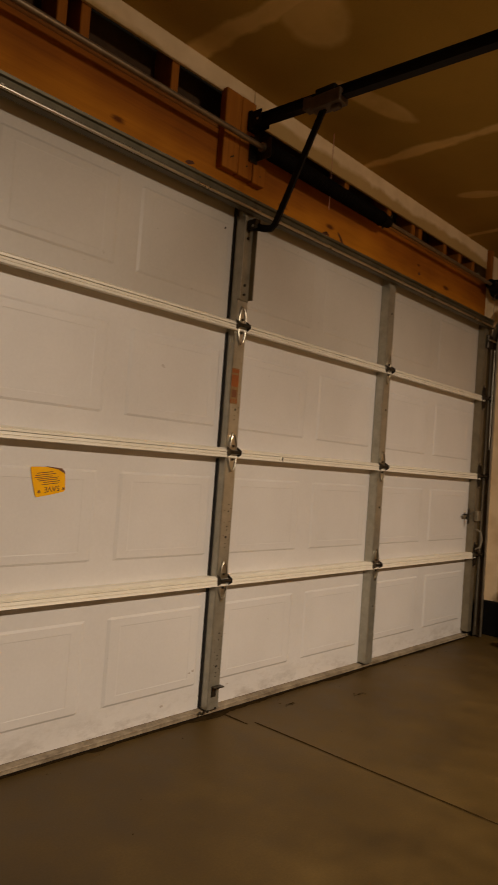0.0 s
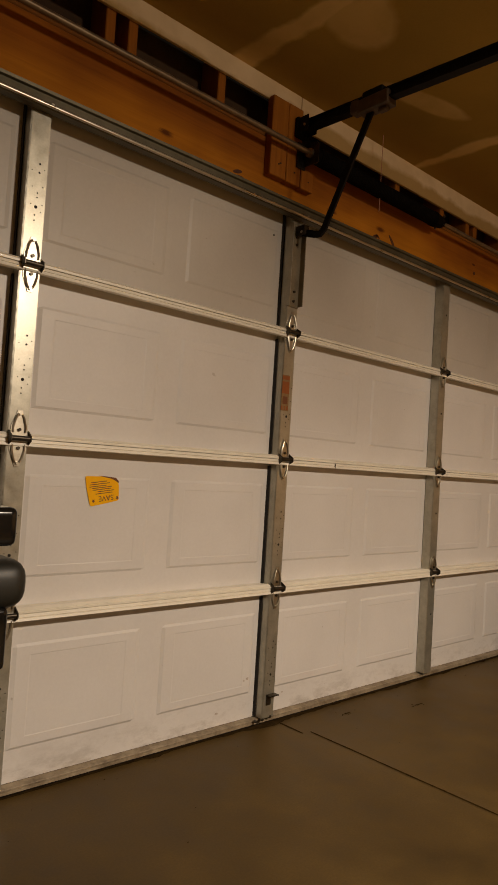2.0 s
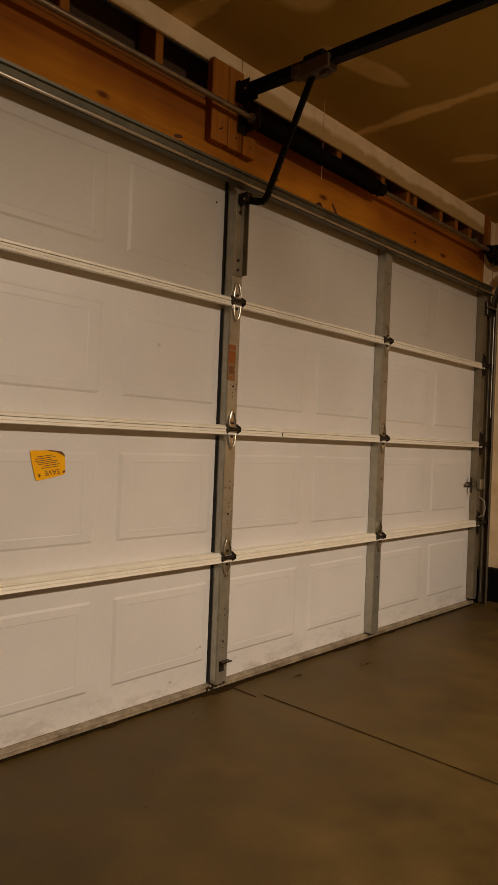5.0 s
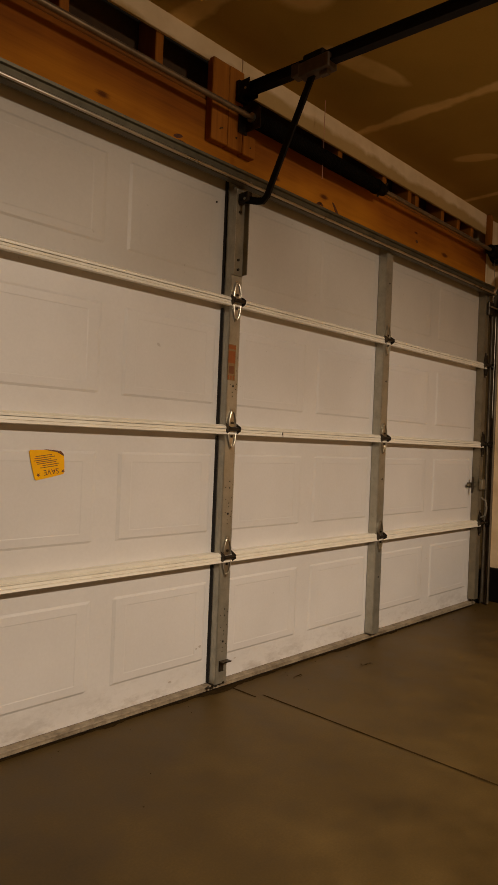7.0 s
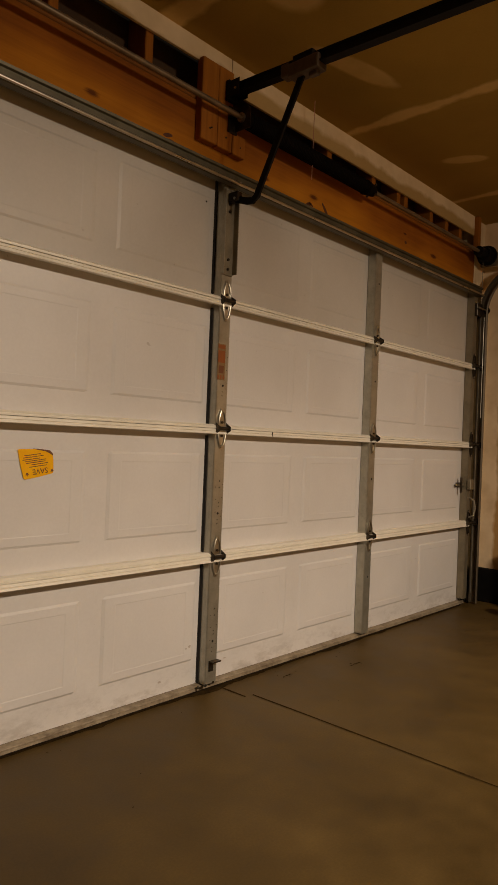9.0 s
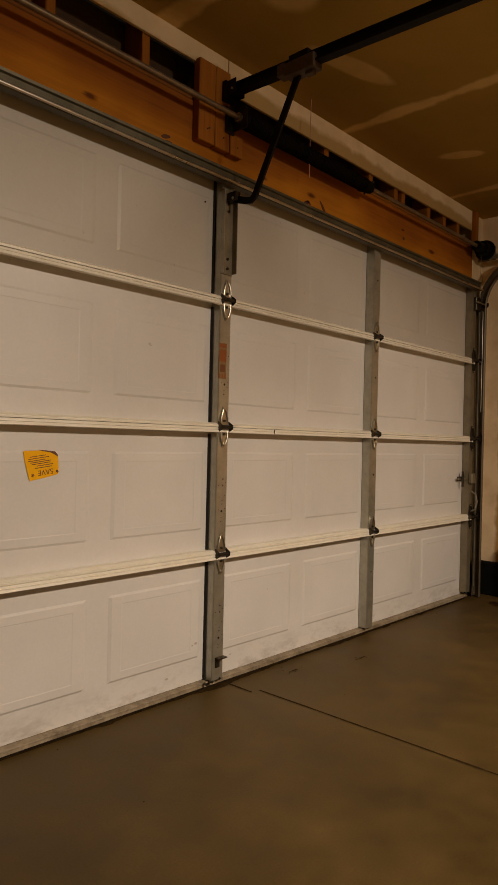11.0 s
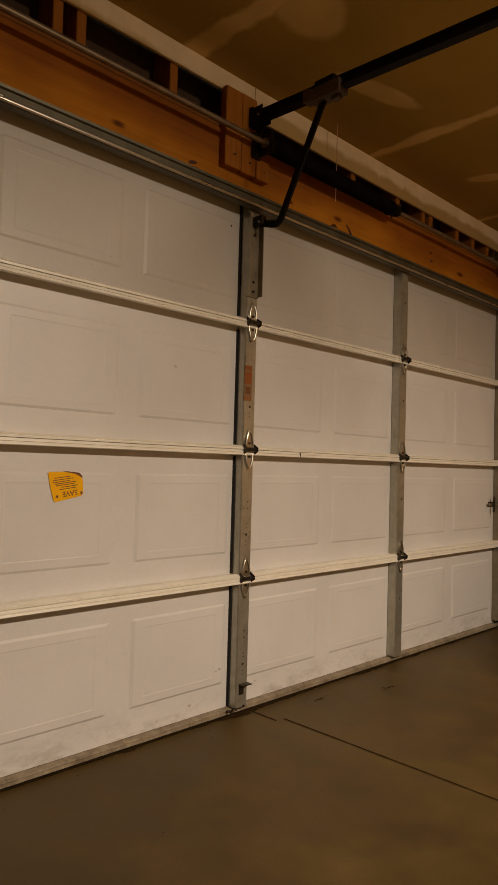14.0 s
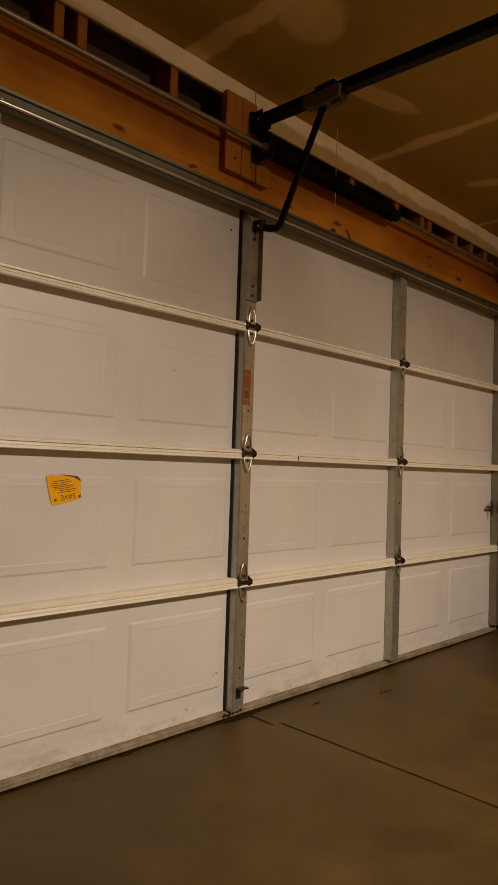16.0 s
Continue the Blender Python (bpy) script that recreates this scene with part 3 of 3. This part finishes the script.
def build_door_fittings():
    for xc in STILES:
        for i in (1, 2, 3):
            add_hinge(xc + 0.002, Z0 + SEC * i)
    for xc in (END_L + 0.027, END_R - 0.027):
        for i in (1, 2, 3):
            add_hinge(xc, Z0 + SEC * i, True)
    # reinforcing strut across the head of the door
    zs = 2.105
    pr = [(0.0, 0.0), (-0.036, -0.003), (-0.042, 0.003), (-0.042, 0.010), (-0.036, 0.014), (-0.028, 0.014), (-0.028, 0.042), (-0.036, 0.046), (-0.038, 0.055), (0.0, 0.058), (0.0, 0.054), (-0.022, 0.052), (-0.022, 0.008), (0.0, 0.006)]
    part("strut", extrude_outline(pr, END_R - END_L - 0.02, lambda u, v, k: (END_L + 0.01 + k, u - 0.004, zs + v)), M_STRUT, door, "long galvanised reinforcing strut, dark reflections put into its colour")
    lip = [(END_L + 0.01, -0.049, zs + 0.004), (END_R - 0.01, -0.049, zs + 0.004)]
    part("strut_lip", rod(*lip, 0.0058, 10), M_LIP, door, "rolled strut lip, its highlight put into a brighter colour", True)
    for xc in (*STILES,):
        part("strut_screw", rod((xc + 0.012, -0.044, zs + 0.008), (xc + 0.012, -0.052, zs + 0.008), 0.006, 8), M_ZINC, door)
    # bottom retainer and seal
    pr = [(0.018, 0.010), (0.018, 0.019), (0.023, 0.020), (0.023, 0.023), (0.018, 0.024), (0.020, 0.0265), (0.05, 0.029), (0.05, 0.012)]
    part("retainer", extrude_outline(pr, END_R - END_L, lambda u, v, k: (END_L + k, u, v)), M_SEAL, door, "dusty bottom retainer strip")
    pr = [(0.026, 0.018), (0.022, 0.006), (0.028, 0.0), (0.045, 0.0), (0.052, 0.008), (0.05, 0.018)]
    part("bottom_seal", extrude_outline(pr, END_R - END_L, lambda u, v, k: (END_L + k, u, v)), M_RUBBER, door, "black rubber bottom seal")
    # opener bracket: punched angle on the centre stile
    z0, z1 = 1.735, 2.088
    br = part("opener_bracket", box((-0.036, -0.008, z0), (0.026, -0.0035, z1), 0.001), M_GALV_DULL, door, "punched galvanised opener bracket")
    part("flange", box((0.022, -0.034, z0 + 0.005), (0.026, -0.008, z1), 0.001), M_GALV_DULL, br)
    part("channel", box((-0.040, -0.02, z0 + 0.002), (-0.036, -0.0035, z1), 0.001), M_GALV, br)
    for z in (1.76, 1.80, 2.0, 2.03):
        part("bolt", rod((-0.006, -0.008, z), (-0.006, -0.014, z), 0.006, 6), M_HINGE, br)
    part("clevis", box((-0.018, -0.06, 2.035), (0.012, -0.008, 2.075), 0.003), M_HINGE, br)
    # warning label on the centre stile: bars where the print cannot be read
    lab = part("warning_label", box((-0.036, -0.0032, 1.298), (0.008, -0.0024, 1.448)), M_TAGPALE, door, "worn orange warning label")
    part("print_block", box((-0.034, -0.0038, 1.37), (0.006, -0.0030, 1.42)), M_TAGRED, lab)
    part("print_bar", box((-0.034, -0.0038, 1.428), (0.006, -0.0030, 1.444)), M_TAGRED, lab)
    part("print_block", box((-0.028, -0.0038, 1.326), (0.0, -0.0030, 1.358)), M_PRINT, lab)
    for k in range(3):
        part("print_bar", box((-0.034 + 0.015 * k, -0.0038, 1.302), (-0.026 + 0.015 * k, -0.0030, 1.318)), M_TAGRED, lab)
    # lift clip near the foot of the centre stile
    clip = part("foot_bracket", box((-0.018, -0.03, 0.125), (0.03, -0.0025, 0.130), 0.001), M_HINGE, door, "small dark foot bracket")
    part("tab", box((-0.018, -0.006, 0.085), (0.008, -0.0025, 0.128), 0.001), M_HINGE, clip)
    for x, z in ((0.012, 0.035), (-0.03, 0.03), (-0.062, 0.027)):
        part("bolt", rod((x, 0.012, z), (x, -0.004, z), 0.006, 8), M_HINGE, door)
    # slide lock and pull handle near the edge of the second section
    lk = part("slide_lock", box((2.30, 0.032, 0.806), (2.378, 0.044, 0.836), 0.002), M_HINGE, door, "dark slide lock")
    part("bolt_bar", box((2.27, 0.018, 0.812), (2.45, 0.030, 0.830), 0.002), M_GALV_DULL, lk)
    part("lever", box((2.312, 0.008, 0.768), (2.330, 0.018, 0.872), 0.002), M_HINGE, lk)
    part("body", box((2.375, -0.03, 0.79), (2.425, -0.003, 0.86), 0.004), M_GALV_DULL, lk)
    pts = [(2.42, -0.004, 0.60), (2.425, -0.035, 0.615), (2.425, -0.045, 0.665), (2.425, -0.035, 0.715), (2.42, -0.004, 0.735)]
    part("pull_handle", sweep(pts, circle(0.006, 8)), M_GALV, door, "bent steel pull handle", True)
    part("rail_joint", box((0.324, -0.0105, 1.074), (0.3265, -0.004, 1.094)), M_HINGE, door)
    # grey scuffs near the foot of the lowest section
    for x, z, rx, rz in ((-0.237, 0.079, 0.010, 0.004), (-0.086, 0.193, 0.007, 0.005), (-0.105, 0.187, 0.005, 0.003), (0.13, 0.10, 0.007, 0.003)):
        out = []
        for k in range(10):
            q = 1 + 0.5 * noise.noise((x * 31 + k, z * 17, 0.5))
            out.append((x + rx * q * math.cos(0.6283 * k), z + rz * q * math.sin(0.6283 * k)))
        part("scuff", extrude_outline(out, 0.0008, lambda u, v, k: (u, SKIN_Y - (0.0058 if z > 0.13 else 0.0) - 0.3 * k, v)), M_SCUFF, door, "grey-brown scuff")
    # small dark screws and dabs on the skin
    for x, z in ((1.185, 0.32), (-0.09, 2.03), (1.22, 0.055)):
        part("screw", rod((x, SKIN_Y + 0.001, z), (x, SKIN_Y - 0.006, z), 0.004, 8), M_HINGE, door)


build_sections()
build_door_fittings()


def add_text(body, size, material, m, parent, name):
    cu = bpy.data.curves.new(name, "FONT")
    cu.body, cu.size, cu.align_x, cu.align_y, cu.extrude = body, size, "CENTER", "CENTER", 0.0002
    tmp = new("tmp_" + name, cu)
    dg = bpy.context.evaluated_depsgraph_get()
    me = bpy.data.meshes.new_from_object(tmp.evaluated_get(dg))
    bpy.data.objects.remove(tmp)
    me.materials.clear()
    me.materials.append(material)
    ob = new(name, me)
    ob.parent = parent
    ob.matrix_basis = m
    return ob


def build_sticker():
    t = thing("sticker", "yellow paper sticker stuck upside down, torn at a corner", "sticker")
    t.matrix_basis = pose(-0.815, SKIN_Y - 0.0072, 0.944, 0, -8, 0)
    out = [(-0.0545, -0.0428), (-0.0492, -0.0486), (0.0036, -0.046), (0.0527, -0.0417), (0.0575, -0.0364), (0.0611, 0.0035), (0.06, 0.0249), (0.0505, 0.0363), (0.0065, 0.0465), (-0.0332, 0.0511), (-0.0611, 0.054), (-0.0647, 0.0495), (-0.0634, 0.023), (-0.0601, -0.0037)]
    part("sheet", extrude_outline(out, 0.0008, lambda u, v, k: (u, -k, v)), M_STICKER, t)
    tear = [(-0.0131, 0.0508), (0.0067, 0.0475), (0.0507, 0.0373), (0.0602, 0.0259), (0.0606, 0.0177), (0.0501, 0.0263), (0.0353, 0.0354), (0.0062, 0.0441)]
    part("torn_corner", extrude_outline(tear, 0.001, lambda u, v, k: (u, -0.0008 - k, v)), M_PRINT, t, "dark torn corner")
    add_text("SAVE", 0.026, M_PRINT, pose(0.008, -0.0014, -0.027, 90, 180, 0), t, "lettering")
    for x in (-0.040, 0.052):
        star = []
        for k in range(10):
            r = 0.0072 if k % 2 == 0 else 0.0034
            a = -math.pi / 2 + math.pi * k / 5
            star.append((x + r * math.cos(a), -0.032 + r * math.sin(a)))
        part("star", extrude_outline(star, 0.0006, lambda u, v, k: (u, -0.0008 - k, v)), M_PRINT, t)
    for z, a, b in ((-0.010, -0.030, 0.034), (-0.003, -0.022, 0.040), (0.004, -0.040, 0.030), (0.010, -0.044, 0.034), (0.016, -0.052, 0.012), (0.023, -0.050, 0.026), (0.030, -0.044, 0.016)):
        part("print_bar", box((a, -0.0012, z - 0.0012), (b, -0.0008, z + 0.0012)), M_PRINT, t)
    return t


build_sticker()

# ---- torsion shaft, spring, drum ----
SH_Y, SH_Z = -0.026, 2.400


def build_torsion():
    t = thing("torsion_assembly", "steel torsion shaft with an oily black spring over the door", "door hardware", (0, SH_Y, SH_Z))
    part("shaft", rod((-2.55, 0, 0), (2.62, 0, 0), 0.0115, 20), M_SHAFT, t, "dull brownish steel tube shaft", True)
    pts, turns, n = [], 92, 10
    for k in range(turns * n + 1):
        a = 2 * math.pi * k / n
        pts.append((0.070 + 0.90 * k / (turns * n), 0.032 * math.cos(a), 0.032 * math.sin(a)))
    cu = bpy.data.curves.new("spring", "CURVE")
    cu.dimensions, cu.bevel_depth, cu.bevel_resolution = "3D", 0.0048, 1
    sp = cu.splines.new("POLY")
    sp.points.add(len(pts) - 1)
    for p, c in zip(sp.points, pts):
        p.co = (*c, 1)
    cu.materials.append(M_SPRING)
    tmp = new("tmp_spring", cu)
    me = bpy.data.meshes.new_from_object(tmp.evaluated_get(bpy.context.evaluated_depsgraph_get()))
    bpy.data.objects.remove(tmp)
    sob = new("spring", me)
    sob.parent = t
    tagged(sob, "oily black coil spring")
    part("winding_cone", rod((0.965, 0, 0), (1.045, 0, 0), 0.039, 16, 0.028), M_SPRING, t, "black cast winding cone")
    for a in range(4):
        ang = math.pi / 4 + a * math.pi / 2
        part("set_screw", rod((1.03, 0.02 * math.cos(ang), 0.02 * math.sin(ang)), (1.03, 0.042 * math.cos(ang), 0.04 * math.sin(ang)), 0.006, 6), M_HINGE, t)
    part("stationary_cone", rod((0.04, 0, 0), (0.085, 0, 0), 0.026, 16, 0.034), M_SPRING, t)
    plate = [(-0.045, -0.05), (0.045, -0.05), (0.045, 0.03), (0.03, 0.045), (-0.03, 0.045), (-0.045, 0.03)]
    bp = part("bearing_plate", extrude_outline(plate, 0.004, lambda u, v, k: (0.028 + k, u + 0.0, v)), M_HINGE, t, "dark center bearing plate")
    part("foot", box((-0.01, 0.038, -0.06), (0.04, 0.046, 0.05), 0.001), M_HINGE, bp)
    part("bearing", rod((0.018, 0, 0), (0.04, 0, 0), 0.02, 16), M_ZINC, bp)
    dr = part("cable_drum", rod((2.44, 0, 0), (2.50, 0, 0), 0.05, 24), M_BLACK, t, "black cast cable drum", True)
    part("flange", rod((2.50, 0, 0), (2.515, 0, 0), 0.068, 28), M_BLACK, dr)
    part("hub", rod((2.36, 0, 0), (2.44, 0, 0), 0.034, 20), M_BLACK, dr)
    part("end_plate", box((2.60, -0.035, -0.05), (2.604, 0.083, 0.045), 0.001), M_GALV_DULL, t, "galvanised end bearing plate")
    return t


build_torsion()

# ---- opener rail, trolley, arm ----
def build_opener():
    t = thing("opener_rail", "black steel opener rail with trolley and bent door arm", "door opener", (0, 0.02, 2.509))
    slope = -0.042

    w, h = 0.019, 0.021
    pr = [(-w, -h), (w, -h), (w, -h + 0.008), (w * 0.45, -h + 0.012), (w * 0.45, h - 0.006), (w, h - 0.004), (w, h), (-w, h), (-w, h - 0.004), (-w * 0.45, h - 0.006), (-w * 0.45, -h + 0.012), (-w, -h + 0.008)]
    part("rail", extrude_outline(pr, 3.3, lambda u, v, k: (u, -k, v + slope * k)), M_BLACK, t)
    hb = part("header_bracket", box((-0.03, -0.02, -0.045), (0.03, 0.0015, 0.04), 0.003), M_BLACK, t)
    for sx in (-1, 1):
        part("cheek", box((sx * 0.026 - 0.0015, -0.075, -0.035), (sx * 0.026 + 0.0015, 0.0, 0.032), 0.001), M_BLACK, hb)
    part("pin", rod((-0.032, -0.055, -0.008), (0.032, -0.055, -0.008), 0.005, 10), M_ZINC, hb)
    ty = -0.402
    tz = slope * 0.402
    tr = part("trolley", box((-0.03, ty - 0.075, tz - 0.045), (0.03, ty + 0.07, tz + 0.008), 0.006, 2), M_TROLLEY, t, "worn grey-brown trolley")
    part("cap", box((-0.026, ty - 0.045, tz + 0.008), (0.026, ty + 0.05, tz + 0.034), 0.006, 2), M_BLACK, tr)
    part("latch", box((-0.012, ty - 0.06, tz - 0.062), (0.012, ty - 0.02, tz - 0.045), 0.003), M_TROLLEY, tr)
    part("carriage", box((-0.024, ty + 0.07, tz - 0.03), (0.024, ty + 0.11, tz + 0.02), 0.004), M_TROLLEY, tr)
    top = (0.0, ty + 0.02, tz - 0.04)
    pts = [top, (0.0, -0.20, -0.435 + 0.02), (0.0, -0.172, -0.472), (0.0, -0.152, -0.487), (0.0, -0.12, -0.482), (0.0, -0.058, -0.462)]
    part("door_arm", sweep(pts, [(-0.005, -0.014), (0.005, -0.014), (0.005, 0.014), (-0.005, 0.014)]), M_BLACK, t, "bent black door arm")
    part("arm_pin", rod((-0.02, -0.064, -0.463), (0.02, -0.064, -0.463), 0.006, 10), M_ZINC, t)
    return t


build_opener()

cord = thing("pull_cord", "thin reddish cord hanging from the ceiling by the door", "cord", (0.522, -0.022, CEIL_Z))
part("cord", rod((0, 0, 0), (0.0, 0.002, -0.372), 0.0017, 6), M_CORD, cord)

# ---- tracks by the side wall ----
def build_track(x):
    t = thing("door_track", "galvanised roller track curving from upright to level", "door track", (x, 0, 0))
    y0 = -0.018
    r = 0.31
    pts = [(0, y0, 0.01), (0, y0, 0.5), (0, y0, 1.0), (0, y0, 1.5), (0, y0, 2.0)]
    for k in range(1, 13):
        a = math.pi / 2 * k / 12
        pts.append((0, y0 - r * (1 - math.cos(a)), 2.0 + r * math.sin(a)))
    pts += [(0, y0 - r - 1.0, 2.31), (0, y0 - r - 2.2, 2.315)]
    pr = [(-0.012, 0.028), (-0.016, 0.026), (-0.016, 0.02), (0.010, 0.025), (0.012, -0.02), (-0.012, -0.028), (-0.016, -0.024), (-0.012, -0.031), (0.016, -0.024), (0.016, 0.029)]
    part("track", sweep(pts, pr), M_TRACK, t, "dull oiled galvanised curved track")
    lip = [(p[0] + 0.02, p[1], p[2]) for p in pts]
    part("lip", sweep(lip, [(-0.003, 0.026), (0.003, 0.028), (0.003, 0.034), (-0.003, 0.034)]), M_ZINC, t, "bright rolled track edge")
    part("inner_lip", box((-0.026, -0.034, 1.28), (-0.020, -0.030, 1.97), 0.001), M_ZINC, t, "bright inner track edge")
    part("lift_cable", rod((-0.03, -0.012, 0.08), (-0.03, -0.012, 2.38), 0.002, 6), M_GALV, t, "thin steel lift cable")
    part("wall_angle", box((0.03, 0.02, 0.0), (0.034, 0.058, 2.2), 0.001), M_GALV_DULL, t)
    part("wall_angle_leg", box((0.034, 0.054, 0.0), (0.072, 0.058, 2.2), 0.001), M_GALV_DULL, t)
    part("level_angle", box((0.02, -2.4, 2.335), (0.024, 0.03, 2.37), 0.001), M_GALV_DULL, t, "level galvanised angle iron")
    part("level_angle_leg", box((0.024, -2.4, 2.366), (0.056, 0.03, 2.37), 0.001), M_GALV_DULL, t)
    for k in range(16):
        part("slot", box((0.0185, -0.06 - 0.05 * k, 2.35), (0.0199, -0.038 - 0.05 * k, 2.357)), M_TAGPALE, t)
    for z in (0.35, 0.95, 1.5, 1.88):
        jb = part("jamb_bracket", box((0.012, 0.006, z - 0.03), (0.034, 0.012, z + 0.03), 0.001), M_GALV_DULL, t)
        part("bolt", rod((0.022, 0.006, z), (0.022, -0.004, z), 0.006, 8), M_ZINC, jb)
    for z in (0.563, 1.096, 1.629, 2.02):
        yy = y0 if z < 1.95 else y0 - 0.02
        rl = part("roller", rod((-0.008, yy, z), (0.006, yy, z), 0.022, 16), M_RUBBER, t)
        part("stem", rod((-0.12, yy, z), (0.0, yy, z), 0.0055, 10), M_ZINC, rl)
    part("top_roller_bracket", box((-0.11, -0.022, 1.97), (-0.03, -0.004, 2.06), 0.003), M_HINGE, t, "dark top roller bracket")
    return t


build_track(2.505)

jamb = structure("trim_jamb", box((2.448, WALL_Y - 0.006, 0.0), (2.468, WALL_Y + 0.14, 2.168), 0.002), M_RAIL, "cream painted door jamb edge", "trim")


# ---- lawn mower in the corner ----
def wheel(parent, c, r, w, side):
    tyre = bmesh.new()
    n = 40
    prof = [(-w / 2, r * 0.70), (-w / 2, r * 0.93), (-w * 0.36, r), (w * 0.36, r), (w / 2, r * 0.93), (w / 2, r * 0.70)]
    rings = []
    for k in range(n):
        a = 2 * math.pi * k / n
        rings.append([tyre.verts.new((c[0] + s, c[1] + rr * math.cos(a), c[2] + rr * math.sin(a))) for s, rr in prof])
    for k in range(n):
        a, b = rings[k], rings[(k + 1) % n]
        for q in range(len(prof)):
            tyre.faces.new((a[q], a[(q + 1) % len(prof)], b[(q + 1) % len(prof)], b[q]))
    bmesh.ops.recalc_face_normals(tyre, faces=tyre.faces)
    wh = part("wheel", tyre, M_RUBBER, parent, "black wheel with a lime ring", True)
    ring = bmesh.new()
    bmesh.ops.create_cone(ring, segments=36, radius1=r * 0.88, radius2=r * 0.80, depth=w * 1.08, cap_ends=False,
                          matrix=Matrix.Translation(c) @ Matrix.Rotation(math.pi / 2, 4, "Y"))
    part("ring", ring, M_LIME, wh, "lime green ring")
    part("hub", rod((c[0] - w * 0.545, c[1], c[2]), (c[0] + w * 0.545, c[1], c[2]), r * 0.74, 30), M_GLOSS, wh)
    part("axle_cap", rod((c[0] - w * 0.6, c[1], c[2]), (c[0] + w * 0.6, c[1], c[2]), r * 0.2, 16), M_SATIN, wh)
    return wh


def build_mower():
    t = thing("lawn_mower", "narrow black lawn mower with lime green wheel rings", "lawn mower", (2.35, -0.54, 0))
    part("deck", box((-0.10, -0.62, 0.06), (0.12, 0.06, 0.22), 0.04, 3), M_SATIN, t, "", True)
    # the hood rises out of view to throw shade on the side wall
    part("hood", box((-0.11, -0.60, 0.215), (0.12, -0.05, 0.64), 0.05, 3), M_GLOSS, t, "glossy black motor hood, raised out of view to shade the wall", True)
    part("stripe", box((-0.117, -0.55, 0.345), (-0.108, -0.075, 0.362), 0.003), M_LIME, t, "lime green stripe")
    part("front_stripe", box((-0.06, -0.051, 0.30), (0.08, -0.045, 0.315), 0.002), M_LIME, t, "lime green stripe")
    for sx in (-0.10, 0.11):
        wheel(t, (sx, 0.07, 0.104), 0.104, 0.045, sx)
        wheel(t, (sx, -0.55, 0.104), 0.104, 0.045, sx)
    for sx in (-0.09, 0.11):
        part("handle_tube", rod((sx, -0.52, 0.3), (sx, -1.15, 0.95), 0.013, 12), M_SATIN, t)
    part("handle_grip", rod((-0.11, -1.15, 0.95), (0.13, -1.15, 0.95), 0.016, 12), M_RUBBER, t)
    # unseen bag, added to shade the wall as well
    part("grass_bag", box((-0.1, -0.98, 0.16), (0.12, -0.62, 0.55), 0.05, 3), M_SATIN, t, "black grass bag, unseen, added to shade the wall", True)
    return t


build_mower()


# ---- black machine standing before the door ----
def build_machine():
    # an unidentified black machine; its post and base are added to carry it
    t = thing("black_machine", "black moulded machine with glossy head and bulging satin body", "machine", (-1.568, -0.60, 0))
    head = bmesh.new()
    add_box(head, (-0.2, -0.05, 0.859), (0.155, 0.07, 0.939), 0.018, 4)
    part("head", head, M_GLOSS, t, "glossy black rounded head", True)
    part("body", box((-0.19, -0.06, 0.729), (0.188, 0.11, 0.832), 0.05, 6), M_SATIN, t, "bulging satin black body", True)
    part("neck", box((-0.12, -0.05, 0.825), (0.10, 0.05, 0.865), 0.01, 2), M_SATIN, t)
    part("cowl", box((-0.15, -0.05, 0.61), (0.148, 0.08, 0.735), 0.012, 3), M_GLOSS, t, "", True)
    part("post", rod((0, 0, 0.02), (0, 0, 0.615), 0.05, 24), M_GLOSS, t, "", True)
    part("base", rod((0, 0, 0.0), (0, 0, 0.03), 0.20, 40), M_SATIN, t)
    return t


build_machine()


# ---- crumbs of dirt swept against the door ----
def build_dirt():
    rnd = random.Random(7)
    bm = bmesh.new()
    for k in range(42):
        x = rnd.uniform(-1.9, 2.4)
        y = -0.02 - abs(rnd.gauss(0, 0.05)) if k < 34 else -rnd.uniform(0.1, 0.8)
        r = rnd.uniform(0.001, 0.0036)
        n = 6
        top = [bm.verts.new((x + r * rnd.uniform(0.6, 1.5) * math.cos(6.283 * i / n), y + r * rnd.uniform(0.5, 1.1) * math.sin(6.283 * i / n), 0.0016)) for i in range(n)]
        peak = bm.verts.new((x, y, 0.002 + r * 0.4))
        for i in range(n):
            bm.faces.new((top[i], top[(i + 1) % n], peak))
    for cx, cy, n in ((0.759, -0.207, 9), (0.391, -0.097, 7)):
        for k in range(n):
            x, y, q = cx + rnd.gauss(0, 0.028), cy + rnd.gauss(0, 0.007), rnd.uniform(0.003, 0.009)
            ring = [bm.verts.new((x + q * rnd.uniform(0.6, 1.4) * math.cos(0.785 * i), y + 0.6 * q * rnd.uniform(0.6, 1.3) * math.sin(0.785 * i), 0.0014)) for i in range(8)]
            peak = bm.verts.new((x, y, 0.003))
            for i in range(8):
                bm.faces.new((ring[i], ring[(i + 1) % 8], peak))
    last = None
    for k in range(601):
        x = -2.4 + 4.8 * k / 600
        w = 0.010 + 0.034 * max(0.0, noise.noise((x * 2.3, 5.5, 0)) + 0.55 * noise.noise((x * 9, 1.5, 0)) + 0.2 * noise.noise((x * 37, 2.5, 0)))
        pair = bm.verts.new((x, 0.03, 0.0013)), bm.verts.new((x, 0.024 - w, 0.0013))
        if last:
            bm.faces.new((last[0], last[1], pair[1], pair[0]))
        last = pair
    ob = mesh_object("floor_dirt", bm, M_JOINT)
    return tagged(ob, "dark dirt gathered along the door seal and scattered crumbs", "dirt", kind="stuff")


build_dirt()
